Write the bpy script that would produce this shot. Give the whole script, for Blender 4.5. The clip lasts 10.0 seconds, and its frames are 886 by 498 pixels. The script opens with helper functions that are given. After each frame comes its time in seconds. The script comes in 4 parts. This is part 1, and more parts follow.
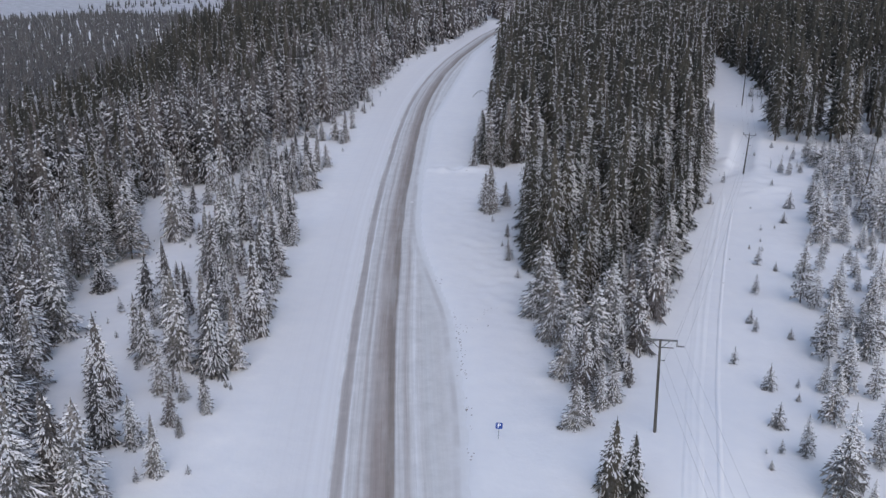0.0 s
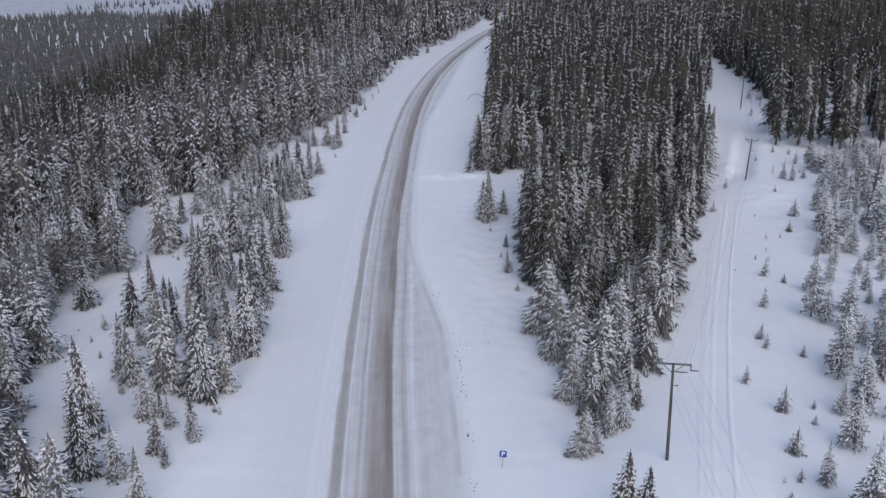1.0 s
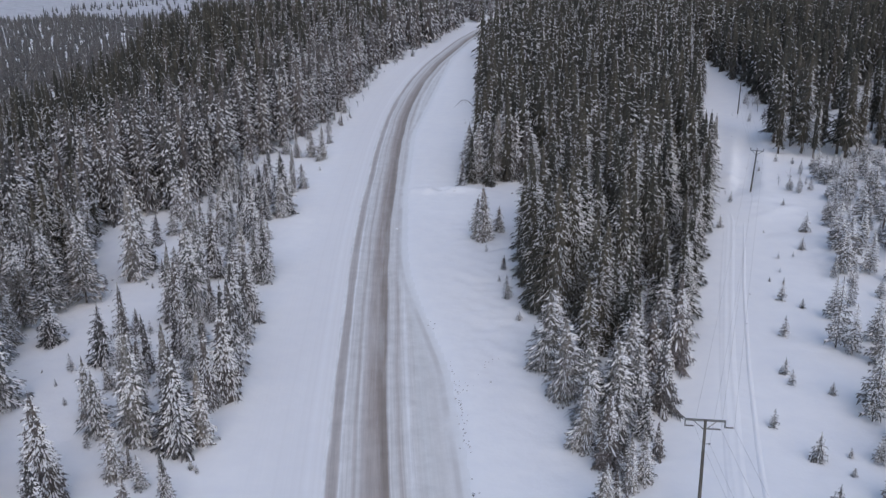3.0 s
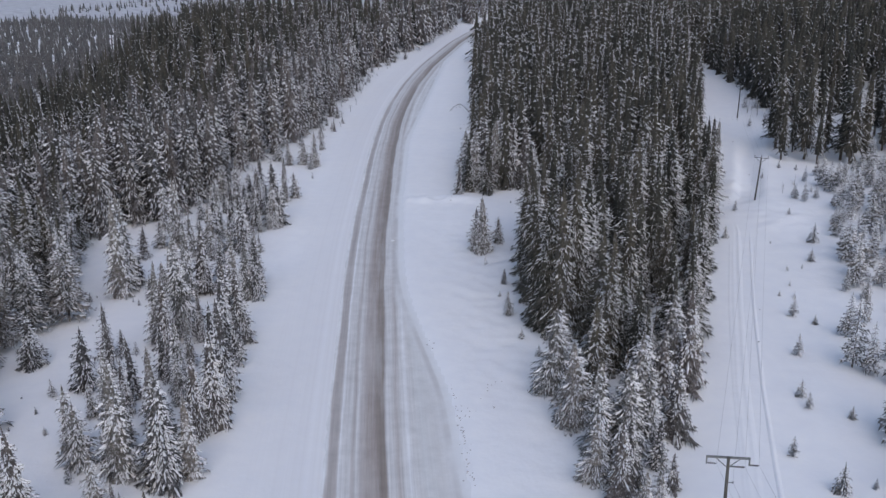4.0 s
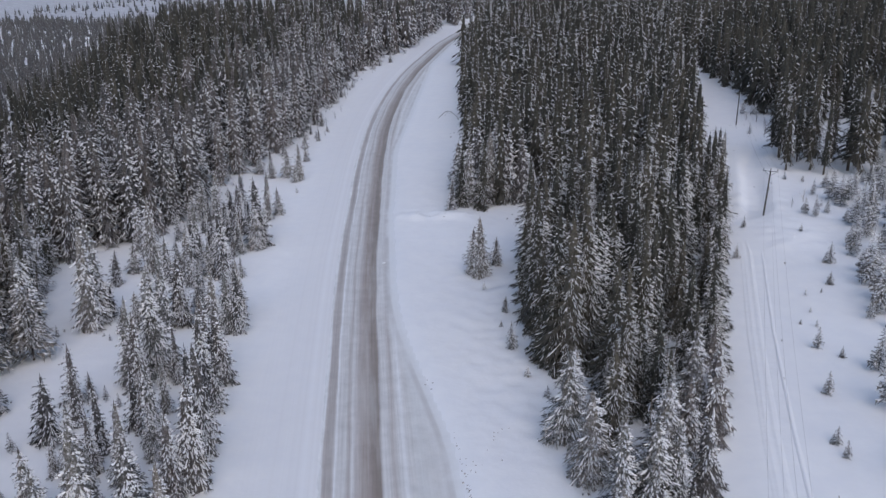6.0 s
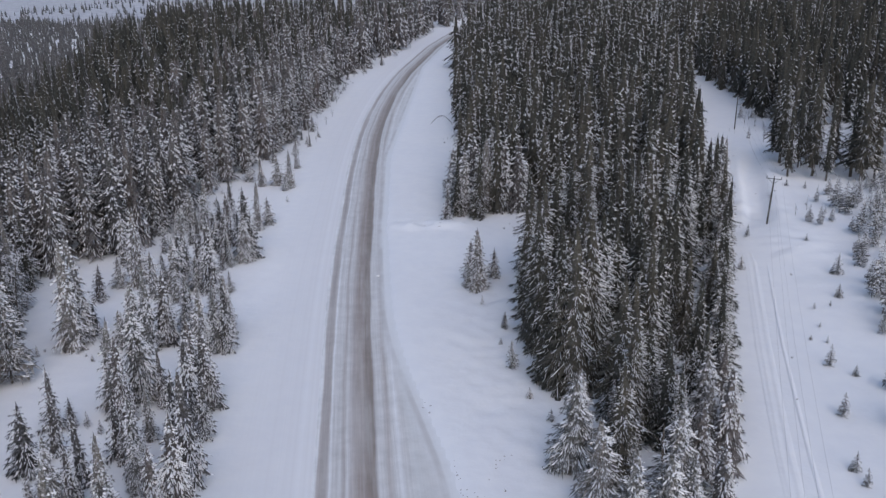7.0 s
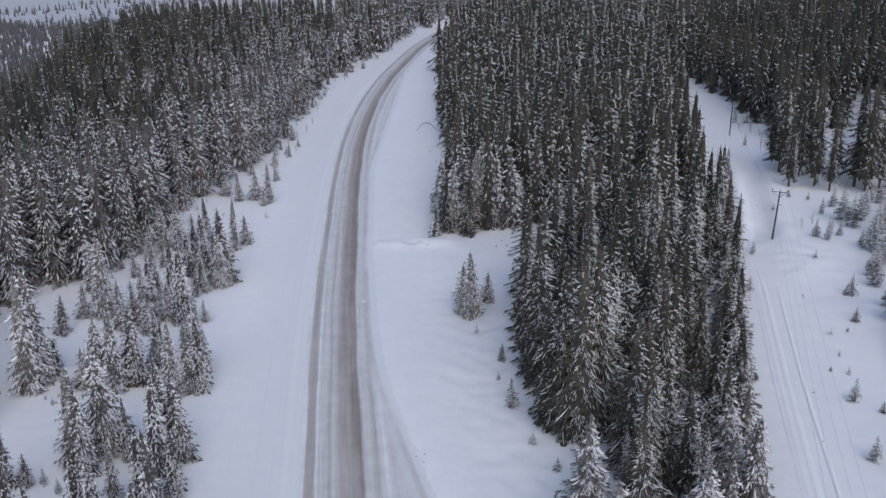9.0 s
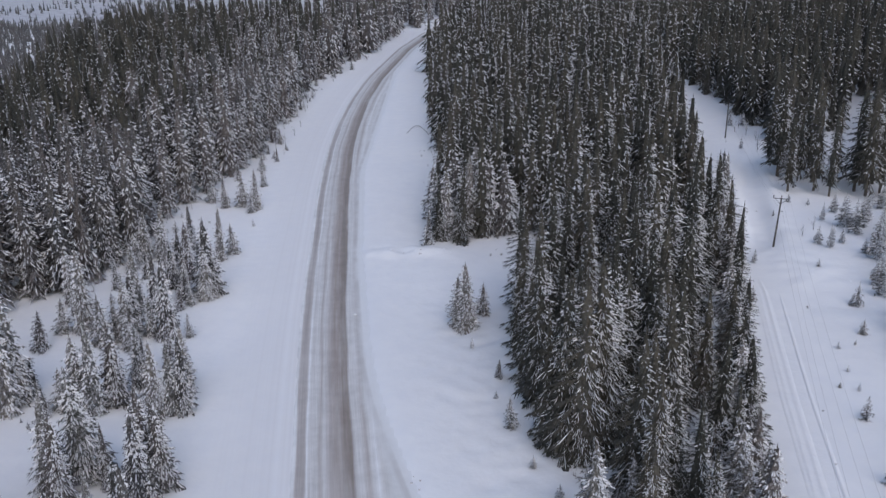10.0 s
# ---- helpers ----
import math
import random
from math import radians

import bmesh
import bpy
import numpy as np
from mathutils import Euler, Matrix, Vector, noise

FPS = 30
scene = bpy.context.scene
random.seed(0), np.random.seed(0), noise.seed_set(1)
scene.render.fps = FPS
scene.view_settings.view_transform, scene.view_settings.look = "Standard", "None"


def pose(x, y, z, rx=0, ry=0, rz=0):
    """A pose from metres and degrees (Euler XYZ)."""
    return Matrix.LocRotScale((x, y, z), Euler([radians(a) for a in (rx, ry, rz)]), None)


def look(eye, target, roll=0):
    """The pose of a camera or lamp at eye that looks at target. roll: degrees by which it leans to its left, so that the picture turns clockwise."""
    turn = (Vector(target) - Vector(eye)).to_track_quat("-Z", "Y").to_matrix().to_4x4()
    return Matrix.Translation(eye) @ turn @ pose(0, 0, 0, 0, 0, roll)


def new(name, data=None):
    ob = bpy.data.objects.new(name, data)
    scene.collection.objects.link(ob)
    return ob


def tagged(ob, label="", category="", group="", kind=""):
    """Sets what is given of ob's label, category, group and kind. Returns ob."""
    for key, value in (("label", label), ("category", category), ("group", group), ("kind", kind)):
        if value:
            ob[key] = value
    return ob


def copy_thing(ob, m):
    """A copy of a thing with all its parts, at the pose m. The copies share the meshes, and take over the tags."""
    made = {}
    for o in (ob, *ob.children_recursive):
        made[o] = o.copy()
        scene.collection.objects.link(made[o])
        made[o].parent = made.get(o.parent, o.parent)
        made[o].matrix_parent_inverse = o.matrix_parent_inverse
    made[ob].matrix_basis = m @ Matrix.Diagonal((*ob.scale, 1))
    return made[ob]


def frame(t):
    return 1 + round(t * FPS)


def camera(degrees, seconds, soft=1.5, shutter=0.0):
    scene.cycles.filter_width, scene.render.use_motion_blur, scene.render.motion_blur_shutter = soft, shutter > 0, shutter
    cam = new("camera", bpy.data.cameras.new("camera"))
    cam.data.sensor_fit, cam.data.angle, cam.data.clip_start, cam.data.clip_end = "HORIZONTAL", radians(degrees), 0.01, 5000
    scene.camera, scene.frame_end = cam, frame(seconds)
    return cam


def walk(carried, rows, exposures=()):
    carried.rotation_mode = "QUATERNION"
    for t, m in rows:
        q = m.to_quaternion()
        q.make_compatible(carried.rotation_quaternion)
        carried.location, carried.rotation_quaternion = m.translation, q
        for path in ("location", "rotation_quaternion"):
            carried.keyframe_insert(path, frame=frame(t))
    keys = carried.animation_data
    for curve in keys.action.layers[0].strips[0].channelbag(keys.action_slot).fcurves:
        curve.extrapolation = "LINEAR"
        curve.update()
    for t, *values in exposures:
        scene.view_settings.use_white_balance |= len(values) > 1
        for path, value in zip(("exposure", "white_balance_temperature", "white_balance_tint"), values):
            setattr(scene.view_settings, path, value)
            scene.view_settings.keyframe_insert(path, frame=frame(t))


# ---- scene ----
cam = camera(54.2, 10.0, soft=1.35)
METRES, EYE, TILT, LEAN, TURN = 43.43, 38.0, 0.0, 0.0, 6.5
ROWS = [
    (0.0, 0.0, 0.0, 0.0, -0.2, -18.33, 0.59),
    (0.5, -0.007, 0.0483, 0.0038, -0.47, -18.35, 0.62),
    (1.0, -0.0158, 0.0998, 0.0072, -0.79, -18.36, 0.65),
    (1.5, -0.0231, 0.1472, 0.0112, -1.1, -18.39, 0.68),
    (2.0, -0.0313, 0.1984, 0.0146, -1.41, -18.4, 0.73),
    (2.5, -0.0375, 0.2466, 0.0181, -1.7, -18.42, 0.79),
    (4.0, -0.0602, 0.4024, 0.0313, -2.59, -18.4, 0.9),
    (4.5, -0.0676, 0.4525, 0.0355, -2.89, -18.44, 0.93),
    (5.0, -0.0761, 0.5062, 0.0399, -3.2, -18.46, 0.94),
    (5.5, -0.0832, 0.5551, 0.044, -3.49, -18.51, 0.92),
    (7.0, -0.0975, 0.7041, 0.0548, -4.43, -18.49, 0.96),
    (7.5, -0.1008, 0.7502, 0.058, -4.74, -18.53, 1.0),
    (8.0, -0.103, 0.7996, 0.0615, -5.06, -18.56, 1.04),
    (8.5, -0.1052, 0.8457, 0.0644, -5.38, -18.58, 1.05),
    (9.0, -0.1073, 0.8956, 0.0673, -5.75, -18.59, 1.07),
    (9.5, -0.1094, 0.9414, 0.0695, -6.12, -18.63, 1.06),
    (10.0, -0.1111, 0.99, 0.0721, -6.52, -18.67, 1.05),
]
walk(cam, [(t, pose(0, 0, EYE, TILT, LEAN, TURN) @ pose(METRES * x, METRES * y, METRES * z, 90 + pitch, roll, yaw)) for t, x, y, z, yaw, pitch, roll in ROWS],
     [(0.0, 0.745, 7090, 13.5), (10.0, 0.745, 7090, 13.5)])

# ---- light ----
world = bpy.data.worlds.new("overcast_sky")
scene.world = world
world.use_nodes = True
wn = world.node_tree.nodes
sky = wn.new("ShaderNodeTexSky")
sky.sky_type = "NISHITA"
sky.sun_disc = False
sky.sun_elevation = radians(38)
sky.sun_rotation = radians(164)
sky.air_density, sky.dust_density, sky.ozone_density = 1.0, 0.8, 1.5
wn["Background"].inputs["Strength"].default_value = 0.11
world.node_tree.links.new(sky.outputs["Color"], wn["Background"].inputs["Color"])
sun_data = bpy.data.lights.new("veiled_sun", "SUN")
sun_data.energy, sun_data.angle, sun_data.color = 0.6, radians(70), (1.0, 0.97, 0.94)
sun = new("veiled_sun", sun_data)
sun.matrix_world = look((0, 0, 60), (-5.2, 18.4, 45))


# ---- materials ----
def material(name, rough=0.8, spec=0.3):
    m = bpy.data.materials.new(name)
    m.use_nodes = True
    b = m.node_tree.nodes["Principled BSDF"]
    b.inputs["Roughness"].default_value = rough
    b.inputs["Specular IOR Level"].default_value = spec
    return m, m.node_tree, b


def node(tree, kind, values=None, **props):
    n = tree.nodes.new(kind)
    for k, v in props.items():
        setattr(n, k, v)
    for k, v in (values or {}).items():
        n.inputs[k].default_value = v
    return n


def noise_of(tree, scale, detail=4.0, rough=0.55, vector=None, stretch=None):
    n = node(tree, "ShaderNodeTexNoise", {"Scale": scale, "Detail": detail, "Roughness": rough})
    if vector is None:
        vector = node(tree, "ShaderNodeNewGeometry").outputs["Position"]
    if stretch:
        mp = node(tree, "ShaderNodeMapping", {"Scale": stretch})
        tree.links.new(vector, mp.inputs["Vector"])
        vector = mp.outputs["Vector"]
    tree.links.new(vector, n.inputs["Vector"])
    return n.outputs["Fac"]


def ramp(tree, fac, stops, mode="LINEAR"):
    r = node(tree, "ShaderNodeValToRGB")
    r.color_ramp.interpolation = mode
    while len(r.color_ramp.elements) < len(stops):
        r.color_ramp.elements.new(0.5)
    for e, (p, c) in zip(r.color_ramp.elements, stops):
        e.position = p
        e.color = (*c, 1) if len(c) == 3 else c
    tree.links.new(fac, r.inputs["Fac"])
    return r.outputs["Color"]


def mixed(tree, fac, a, b, blend="MIX"):
    m = node(tree, "ShaderNodeMix", data_type="RGBA", blend_type=blend)
    for sock, v in ((m.inputs[0], fac), (m.inputs[6], a), (m.inputs[7], b)):
        if isinstance(v, (int, float)):
            sock.default_value = v
        elif isinstance(v, tuple):
            sock.default_value = (*v, 1)
        else:
            tree.links.new(v, sock)
    return m.outputs[2]


def maths(tree, op, a, b=0.0, clamp=False):
    m = node(tree, "ShaderNodeMath", operation=op, use_clamp=clamp)
    for i, v in enumerate((a, b)):
        if isinstance(v, (int, float)):
            m.inputs[i].default_value = v
        else:
            tree.links.new(v, m.inputs[i])
    return m.outputs[0]


def bump(tree, bsdf, fac, strength, distance, before=None):
    b = node(tree, "ShaderNodeBump", {"Strength": strength, "Distance": distance})
    tree.links.new(fac, b.inputs["Height"])
    if before:
        tree.links.new(before, b.inputs["Normal"])
    tree.links.new(b.outputs["Normal"], bsdf.inputs["Normal"])
    return b.outputs["Normal"]


def grey(v):
    return (v, v, v)


def snow_material():
    m, t, b = material("ground_snow", 0.75, 0.25)
    big = noise_of(t, 0.06, 5)
    mid = noise_of(t, 0.5, 5, 0.6)
    col = ramp(t, big, [(0.3, (0.795, 0.805, 0.835)), (0.7, (0.845, 0.85, 0.862))])
    col = mixed(t, 0.5, col, ramp(t, mid, [(0.35, (0.79, 0.80, 0.826)), (0.65, (0.85, 0.855, 0.864))]))
    place = node(t, "ShaderNodeSeparateXYZ")
    t.links.new(node(t, "ShaderNodeNewGeometry").outputs["Position"], place.inputs[0])
    # Paints the far snow's dim light into its colour, mottled like sparse scrub.
    far_dim_scrub = maths(t, "MULTIPLY", ramp(t, maths(t, "DIVIDE", place.outputs[1], 1000.0), [(0.55, grey(0)), (0.68, grey(1))]), ramp(t, noise_of(t, 0.11, 5, 0.75), [(0.36, grey(0.5)), (0.6, grey(0.95))]))
    col = mixed(t, far_dim_scrub, col, (0.35, 0.34, 0.37))
    verge = node(t, "ShaderNodeAttribute", attribute_name="verge").outputs["Fac"]
    lines = noise_of(t, 1.0, 4, 0.6, verge)
    col = mixed(t, maths(t, "MULTIPLY", ramp(t, maths(t, "DIVIDE", verge, 20.0), [(0.0, grey(0.0)), (0.01, grey(0.85)), (0.2, grey(0.65)), (0.45, grey(0.0))]), ramp(t, lines, [(0.3, grey(0.35)), (0.7, grey(1.0))])), col, (0.70, 0.69, 0.70))
    t.links.new(col, b.inputs["Base Color"])
    n1 = bump(t, b, mid, 0.35, 0.25)
    bump(t, b, noise_of(t, 5.0, 4, 0.6), 0.15, 0.03, n1)
    return m


def load_material():
    m, t, b = material("bough_snow", 0.8, 0.2)
    col = ramp(t, noise_of(t, 2.5, 4), [(0.3, (0.64, 0.66, 0.71)), (0.7, (0.80, 0.81, 0.84))])
    t.links.new(col, b.inputs["Base Color"])
    bump(t, b, noise_of(t, 9.0, 3), 0.5, 0.08)
    return m


def needle_material(name, dark, light, frost, frost_lo, frost_hi):
    """Conifer needles: dark green-brown, each tree its own shade, with rime in patches."""
    m, t, b = material(name, 0.85, 0.15)
    fine = noise_of(t, 5.0, 4, 0.7)
    col = ramp(t, fine, [(0.3, dark), (0.7, light)])
    info = node(t, "ShaderNodeObjectInfo")
    own = node(t, "ShaderNodeAttribute", attribute_name="shade").outputs["Fac"]
    tint = ramp(t, maths(t, "FRACT", maths(t, "ADD", info.outputs["Random"], own)), [(0.0, (0.62, 0.67, 0.66)), (0.35, (0.95, 0.98, 0.96)), (0.7, (1.13, 1.1, 1.04)), (1.0, (1.42, 1.37, 1.31))])
    col = mixed(t, 1.0, col, tint, "MULTIPLY")
    rime = noise_of(t, 4.0, 5, 0.8)
    fac = ramp(t, rime, [(frost_lo, grey(0)), (frost_hi, grey(1))])
    col = mixed(t, fac, col, frost)
    t.links.new(col, b.inputs["Base Color"])
    bump(t, b, noise_of(t, 14.0, 3), 0.6, 0.06)
    return m


def bark_material(name, a, c, scale=6.0):
    m, t, b = material(name, 0.9, 0.15)
    f = noise_of(t, scale, 5, 0.65, stretch=(1, 1, 0.25))
    t.links.new(ramp(t, f, [(0.3, a), (0.7, c)]), b.inputs["Base Color"])
    bump(t, b, f, 0.6, 0.03)
    return m


def plain_material(name, a, c, rough=0.5, scale=8.0, metal=0.0):
    m, t, b = material(name, rough, 0.4)
    b.inputs["Metallic"].default_value = metal
    t.links.new(ramp(t, noise_of(t, scale, 4), [(0.3, a), (0.7, c)]), b.inputs["Base Color"])
    return m


def road_material():
    """Ploughed snow on asphalt: brown-grey wheel bands along the lane, streaked lengthwise."""
    m, t, b = material("dirty_road_snow", 0.6, 0.35)
    lat = node(t, "ShaderNodeAttribute", attribute_name="lat").outputs["Fac"]
    along = node(t, "ShaderNodeAttribute", attribute_name="along").outputs["Fac"]
    rim = node(t, "ShaderNodeAttribute", attribute_name="rim").outputs["Fac"]
    vec = node(t, "ShaderNodeCombineXYZ")
    t.links.new(lat, vec.inputs[0])
    t.links.new(along, vec.inputs[1])
    wob = noise_of(t, 1.0, 4, 0.6, vec.outputs[0], (0.5, 0.05, 1))
    lat2 = maths(t, "ADD", lat, maths(t, "MULTIPLY", maths(t, "SUBTRACT", wob, 0.5), 0.7))
    dark, brown, mid, pale, white = (0.29, 0.245, 0.215), (0.385, 0.33, 0.302), (0.50, 0.46, 0.442), (0.645, 0.632, 0.622), (0.765, 0.765, 0.77)
    soft = (0.655, 0.655, 0.65)
    stops = [(-1.2, white), (-0.12, white), (0.05, mid), (0.45, (0.42, 0.385, 0.365)), (0.85, mid), (1.05, white), (1.3, pale), (2.0, pale), (2.3, mid), (2.6, pale), (3.1, mid), (3.6, brown), (4.2, brown), (4.6, dark),
             (5.2, dark), (5.45, pale), (6.0, pale), (6.5, mid), (6.9, pale), (7.45, white), (7.9, pale), (8.8, soft), (10.5, pale), (13.5, soft)]
    fac = maths(t, "DIVIDE", maths(t, "ADD", lat2, 1.5), 16.0)
    col = ramp(t, fac, [((p + 1.5) / 16.0, c) for p, c in stops])
    streak = noise_of(t, 1.0, 6, 0.7, vec.outputs[0], (3.2, 0.035, 1))
    wear = ramp(t, maths(t, "DIVIDE", lat, 16.0), [(0.43, grey(0.75)), (0.56, grey(0.25))])
    col = mixed(t, wear, col, ramp(t, streak, [(0.32, (0.80, 0.79, 0.785)), (0.5, (0.98, 0.98, 0.98)), (0.68, (1.13, 1.14, 1.16))]), "MULTIPLY")
    fine = noise_of(t, 1.0, 4, 0.7, vec.outputs[0], (9.0, 0.12, 1))
    col = mixed(t, wear, col, ramp(t, fine, [(0.3, grey(0.89)), (0.7, grey(1.09))]), "MULTIPLY")
    blot = noise_of(t, 0.55, 5, 0.65)
    col = mixed(t, 0.5, col, ramp(t, blot, [(0.3, grey(0.78)), (0.65, grey(1.1))]), "MULTIPLY")
    patch = noise_of(t, 1.0, 5, 0.6, vec.outputs[0], (0.35, 0.03, 1))
    col = mixed(t, ramp(t, patch, [(0.5, grey(0)), (0.75, grey(0.55))]), col, pale)
    edge = maths(t, "ADD", rim, maths(t, "MULTIPLY", maths(t, "SUBTRACT", noise_of(t, 0.9, 5, 0.7), 0.5), 1.6))
    col = mixed(t, ramp(t, maths(t, "ADD", maths(t, "MULTIPLY", edge, 0.22), 0.5), [(0.45, grey(1)), (0.98, grey(0))]), col, (0.775, 0.785, 0.80))
    kerb_line = ramp(t, maths(t, "MULTIPLY", rim, 0.25), [(0.14, grey(0)), (0.20, grey(0.4)), (0.27, grey(0.4)), (0.36, grey(0))])
    col = mixed(t, maths(t, "MULTIPLY", kerb_line, ramp(t, noise_of(t, 0.12, 3), [(0.38, grey(0.1)), (0.55, grey(1))])), col, (0.42, 0.39, 0.375))
    t.links.new(col, b.inputs["Base Color"])
    n1 = bump(t, b, streak, 0.35, 0.05)
    bump(t, b, noise_of(t, 7.0, 4), 0.3, 0.02, n1)
    return m


def dirty_snow_material():
    m, t, b = material("dirty_clod_snow", 0.85, 0.2)
    t.links.new(ramp(t, noise_of(t, 3.0, 4), [(0.3, (0.36, 0.335, 0.325)), (0.7, (0.62, 0.61, 0.63))]), b.inputs["Base Color"])
    bump(t, b, noise_of(t, 12.0, 3), 0.5, 0.04)
    return m


SNOW, LOAD, ROAD, DIRTY = snow_material(), load_material(), road_material(), dirty_snow_material()
NEEDLE_DARK = needle_material("dark_needles", (0.030, 0.0288, 0.0255), (0.079, 0.0765, 0.069), (0.36, 0.37, 0.42), 0.56, 0.82)
NEEDLE_RIME = needle_material("rimed_needles", (0.042, 0.0385, 0.0395), (0.112, 0.105, 0.107), (0.50, 0.50, 0.545), 0.51, 0.76)
NEEDLE_PINE = needle_material("pine_needles", (0.058, 0.055, 0.053), (0.145, 0.139, 0.133), (0.56, 0.565, 0.61), 0.47, 0.70)
NEEDLE_MARSH = needle_material("marsh_needles", (0.038, 0.037, 0.0365), (0.095, 0.092, 0.091), (0.36, 0.365, 0.40), 0.47, 0.74)
BARK = bark_material("grey_bark", (0.05, 0.042, 0.036), (0.15, 0.13, 0.115))
TWIG = bark_material("bare_twigs", (0.10, 0.085, 0.082), (0.26, 0.23, 0.22))
POLE_WOOD = bark_material("weathered_pole_wood", (0.05, 0.048, 0.045), (0.125, 0.12, 0.112), 3.0)
STEEL = plain_material("galvanised_steel", (0.28, 0.29, 0.30), (0.42, 0.43, 0.44), 0.5, 6.0, 0.6)
ARM_STEEL = plain_material("grey_crossarm", (0.09, 0.095, 0.10), (0.16, 0.165, 0.17), 0.6)
PORCELAIN = plain_material("brown_insulator_glaze", (0.03, 0.022, 0.02), (0.07, 0.05, 0.045), 0.3)
WIRE = plain_material("dull_wire", (0.30, 0.30, 0.31), (0.40, 0.40, 0.41), 0.5)
SIGN_BLUE = plain_material("sign_blue", (0.012, 0.05, 0.24), (0.02, 0.075, 0.32), 0.4, 3.0)
SIGN_WHITE = plain_material("sign_white", (0.72, 0.72, 0.74), (0.82, 0.82, 0.83), 0.4, 3.0)


# ---- terrain ----
def hashed(ix, iy, seed):
    v = np.sin(ix * 127.1 + iy * 311.7 + seed * 74.7) * 43758.5453
    return v - np.floor(v)


def wave(x, y, size, seed):
    """Smooth value noise from -1 to 1 with features of that size in metres."""
    x, y = np.asarray(x, float), np.asarray(y, float)
    x, y = (0.83 * x + 0.56 * y) / size, (0.83 * y - 0.56 * x) / size
    ix, iy = np.floor(x), np.floor(y)
    fx, fy = x - ix, y - iy
    fx, fy = fx * fx * (3 - 2 * fx), fy * fy * (3 - 2 * fy)
    a, b = hashed(ix, iy, seed), hashed(ix + 1, iy, seed)
    c, d = hashed(ix, iy + 1, seed), hashed(ix + 1, iy + 1, seed)
    return 2 * ((a + (b - a) * fx) * (1 - fy) + (c + (d - c) * fx) * fy) - 1


def step(lo, hi, v):
    s = np.clip((np.asarray(v, float) - lo) / (hi - lo), 0, 1)
    return s * s * (3 - 2 * s)


ys = np.arange(-80.0, 700.0, 1.0)


def smooth(knots, width=13):
    """A curve x(y) through (y, x) knots, softened."""
    k = np.array(knots, float)
    v = np.interp(ys, k[:, 0], k[:, 1])
    pad = np.pad(v, width, mode="reflect", reflect_type="odd")
    return np.convolve(pad, np.hanning(2 * width + 1) / np.hanning(2 * width + 1).sum(), "valid")


LEFT = smooth([(-80, 6), (0, -6.4), (60, -16.4), (71.5, -18.3), (83, -20.1), (104, -23.0), (121.5, -25.3), (141, -27.7), (160, -29.6), (200, -33.3), (232, -35.5), (260, -36.3),
               (290, -36.3), (328, -34.7), (396, -28.6), (452, -20), (516, -6), (560, 16), (620, 60), (700, 130)])
LANE = LEFT + 7.5
RIGHT = np.maximum(smooth([(-80, 13), (0, 1.5), (40, -3.2), (60, -4.9), (70.6, -6.0), (79, -7.2), (95.6, -9.9), (104, -12.2), (112.5, -14.6), (120, -16.7), (129.4, -18.5),
                           (143, -20.1), (165, -22.6), (210, -26.2), (700, -26.2)], 5), LANE)


def road_left(y):
    return np.interp(y, ys, LEFT)


def road_right(y):
    return np.interp(y, ys, RIGHT)


TRACK = np.array([(10.6, 40), (13.7, 62), (16.6, 79), (20.3, 98), (25.1, 120), (31.4, 146), (36.5, 176), (42, 205), (50, 240), (57, 290)])


def track_x(y):
    return np.interp(y, TRACK[:, 1], TRACK[:, 0])


def base_height(x, y):
    """The lie of the land without its small humps."""
    x, y = np.asarray(x, float), np.asarray(y, float)
    up = -2.8 + 0.028 * (np.minimum(y, 520) - 80)
    plain = step(-90, -200, x)
    up = up * (1 - plain) + np.minimum(up, 0.5) * plain
    up = up + 0.03 * np.clip(x - 25, 0, 175) * np.clip((y - 100) / 80, 0, 1)
    return up + 1.2 * np.exp(-((x - 12) ** 2 / 90 + (y - 66) ** 2 / 160))


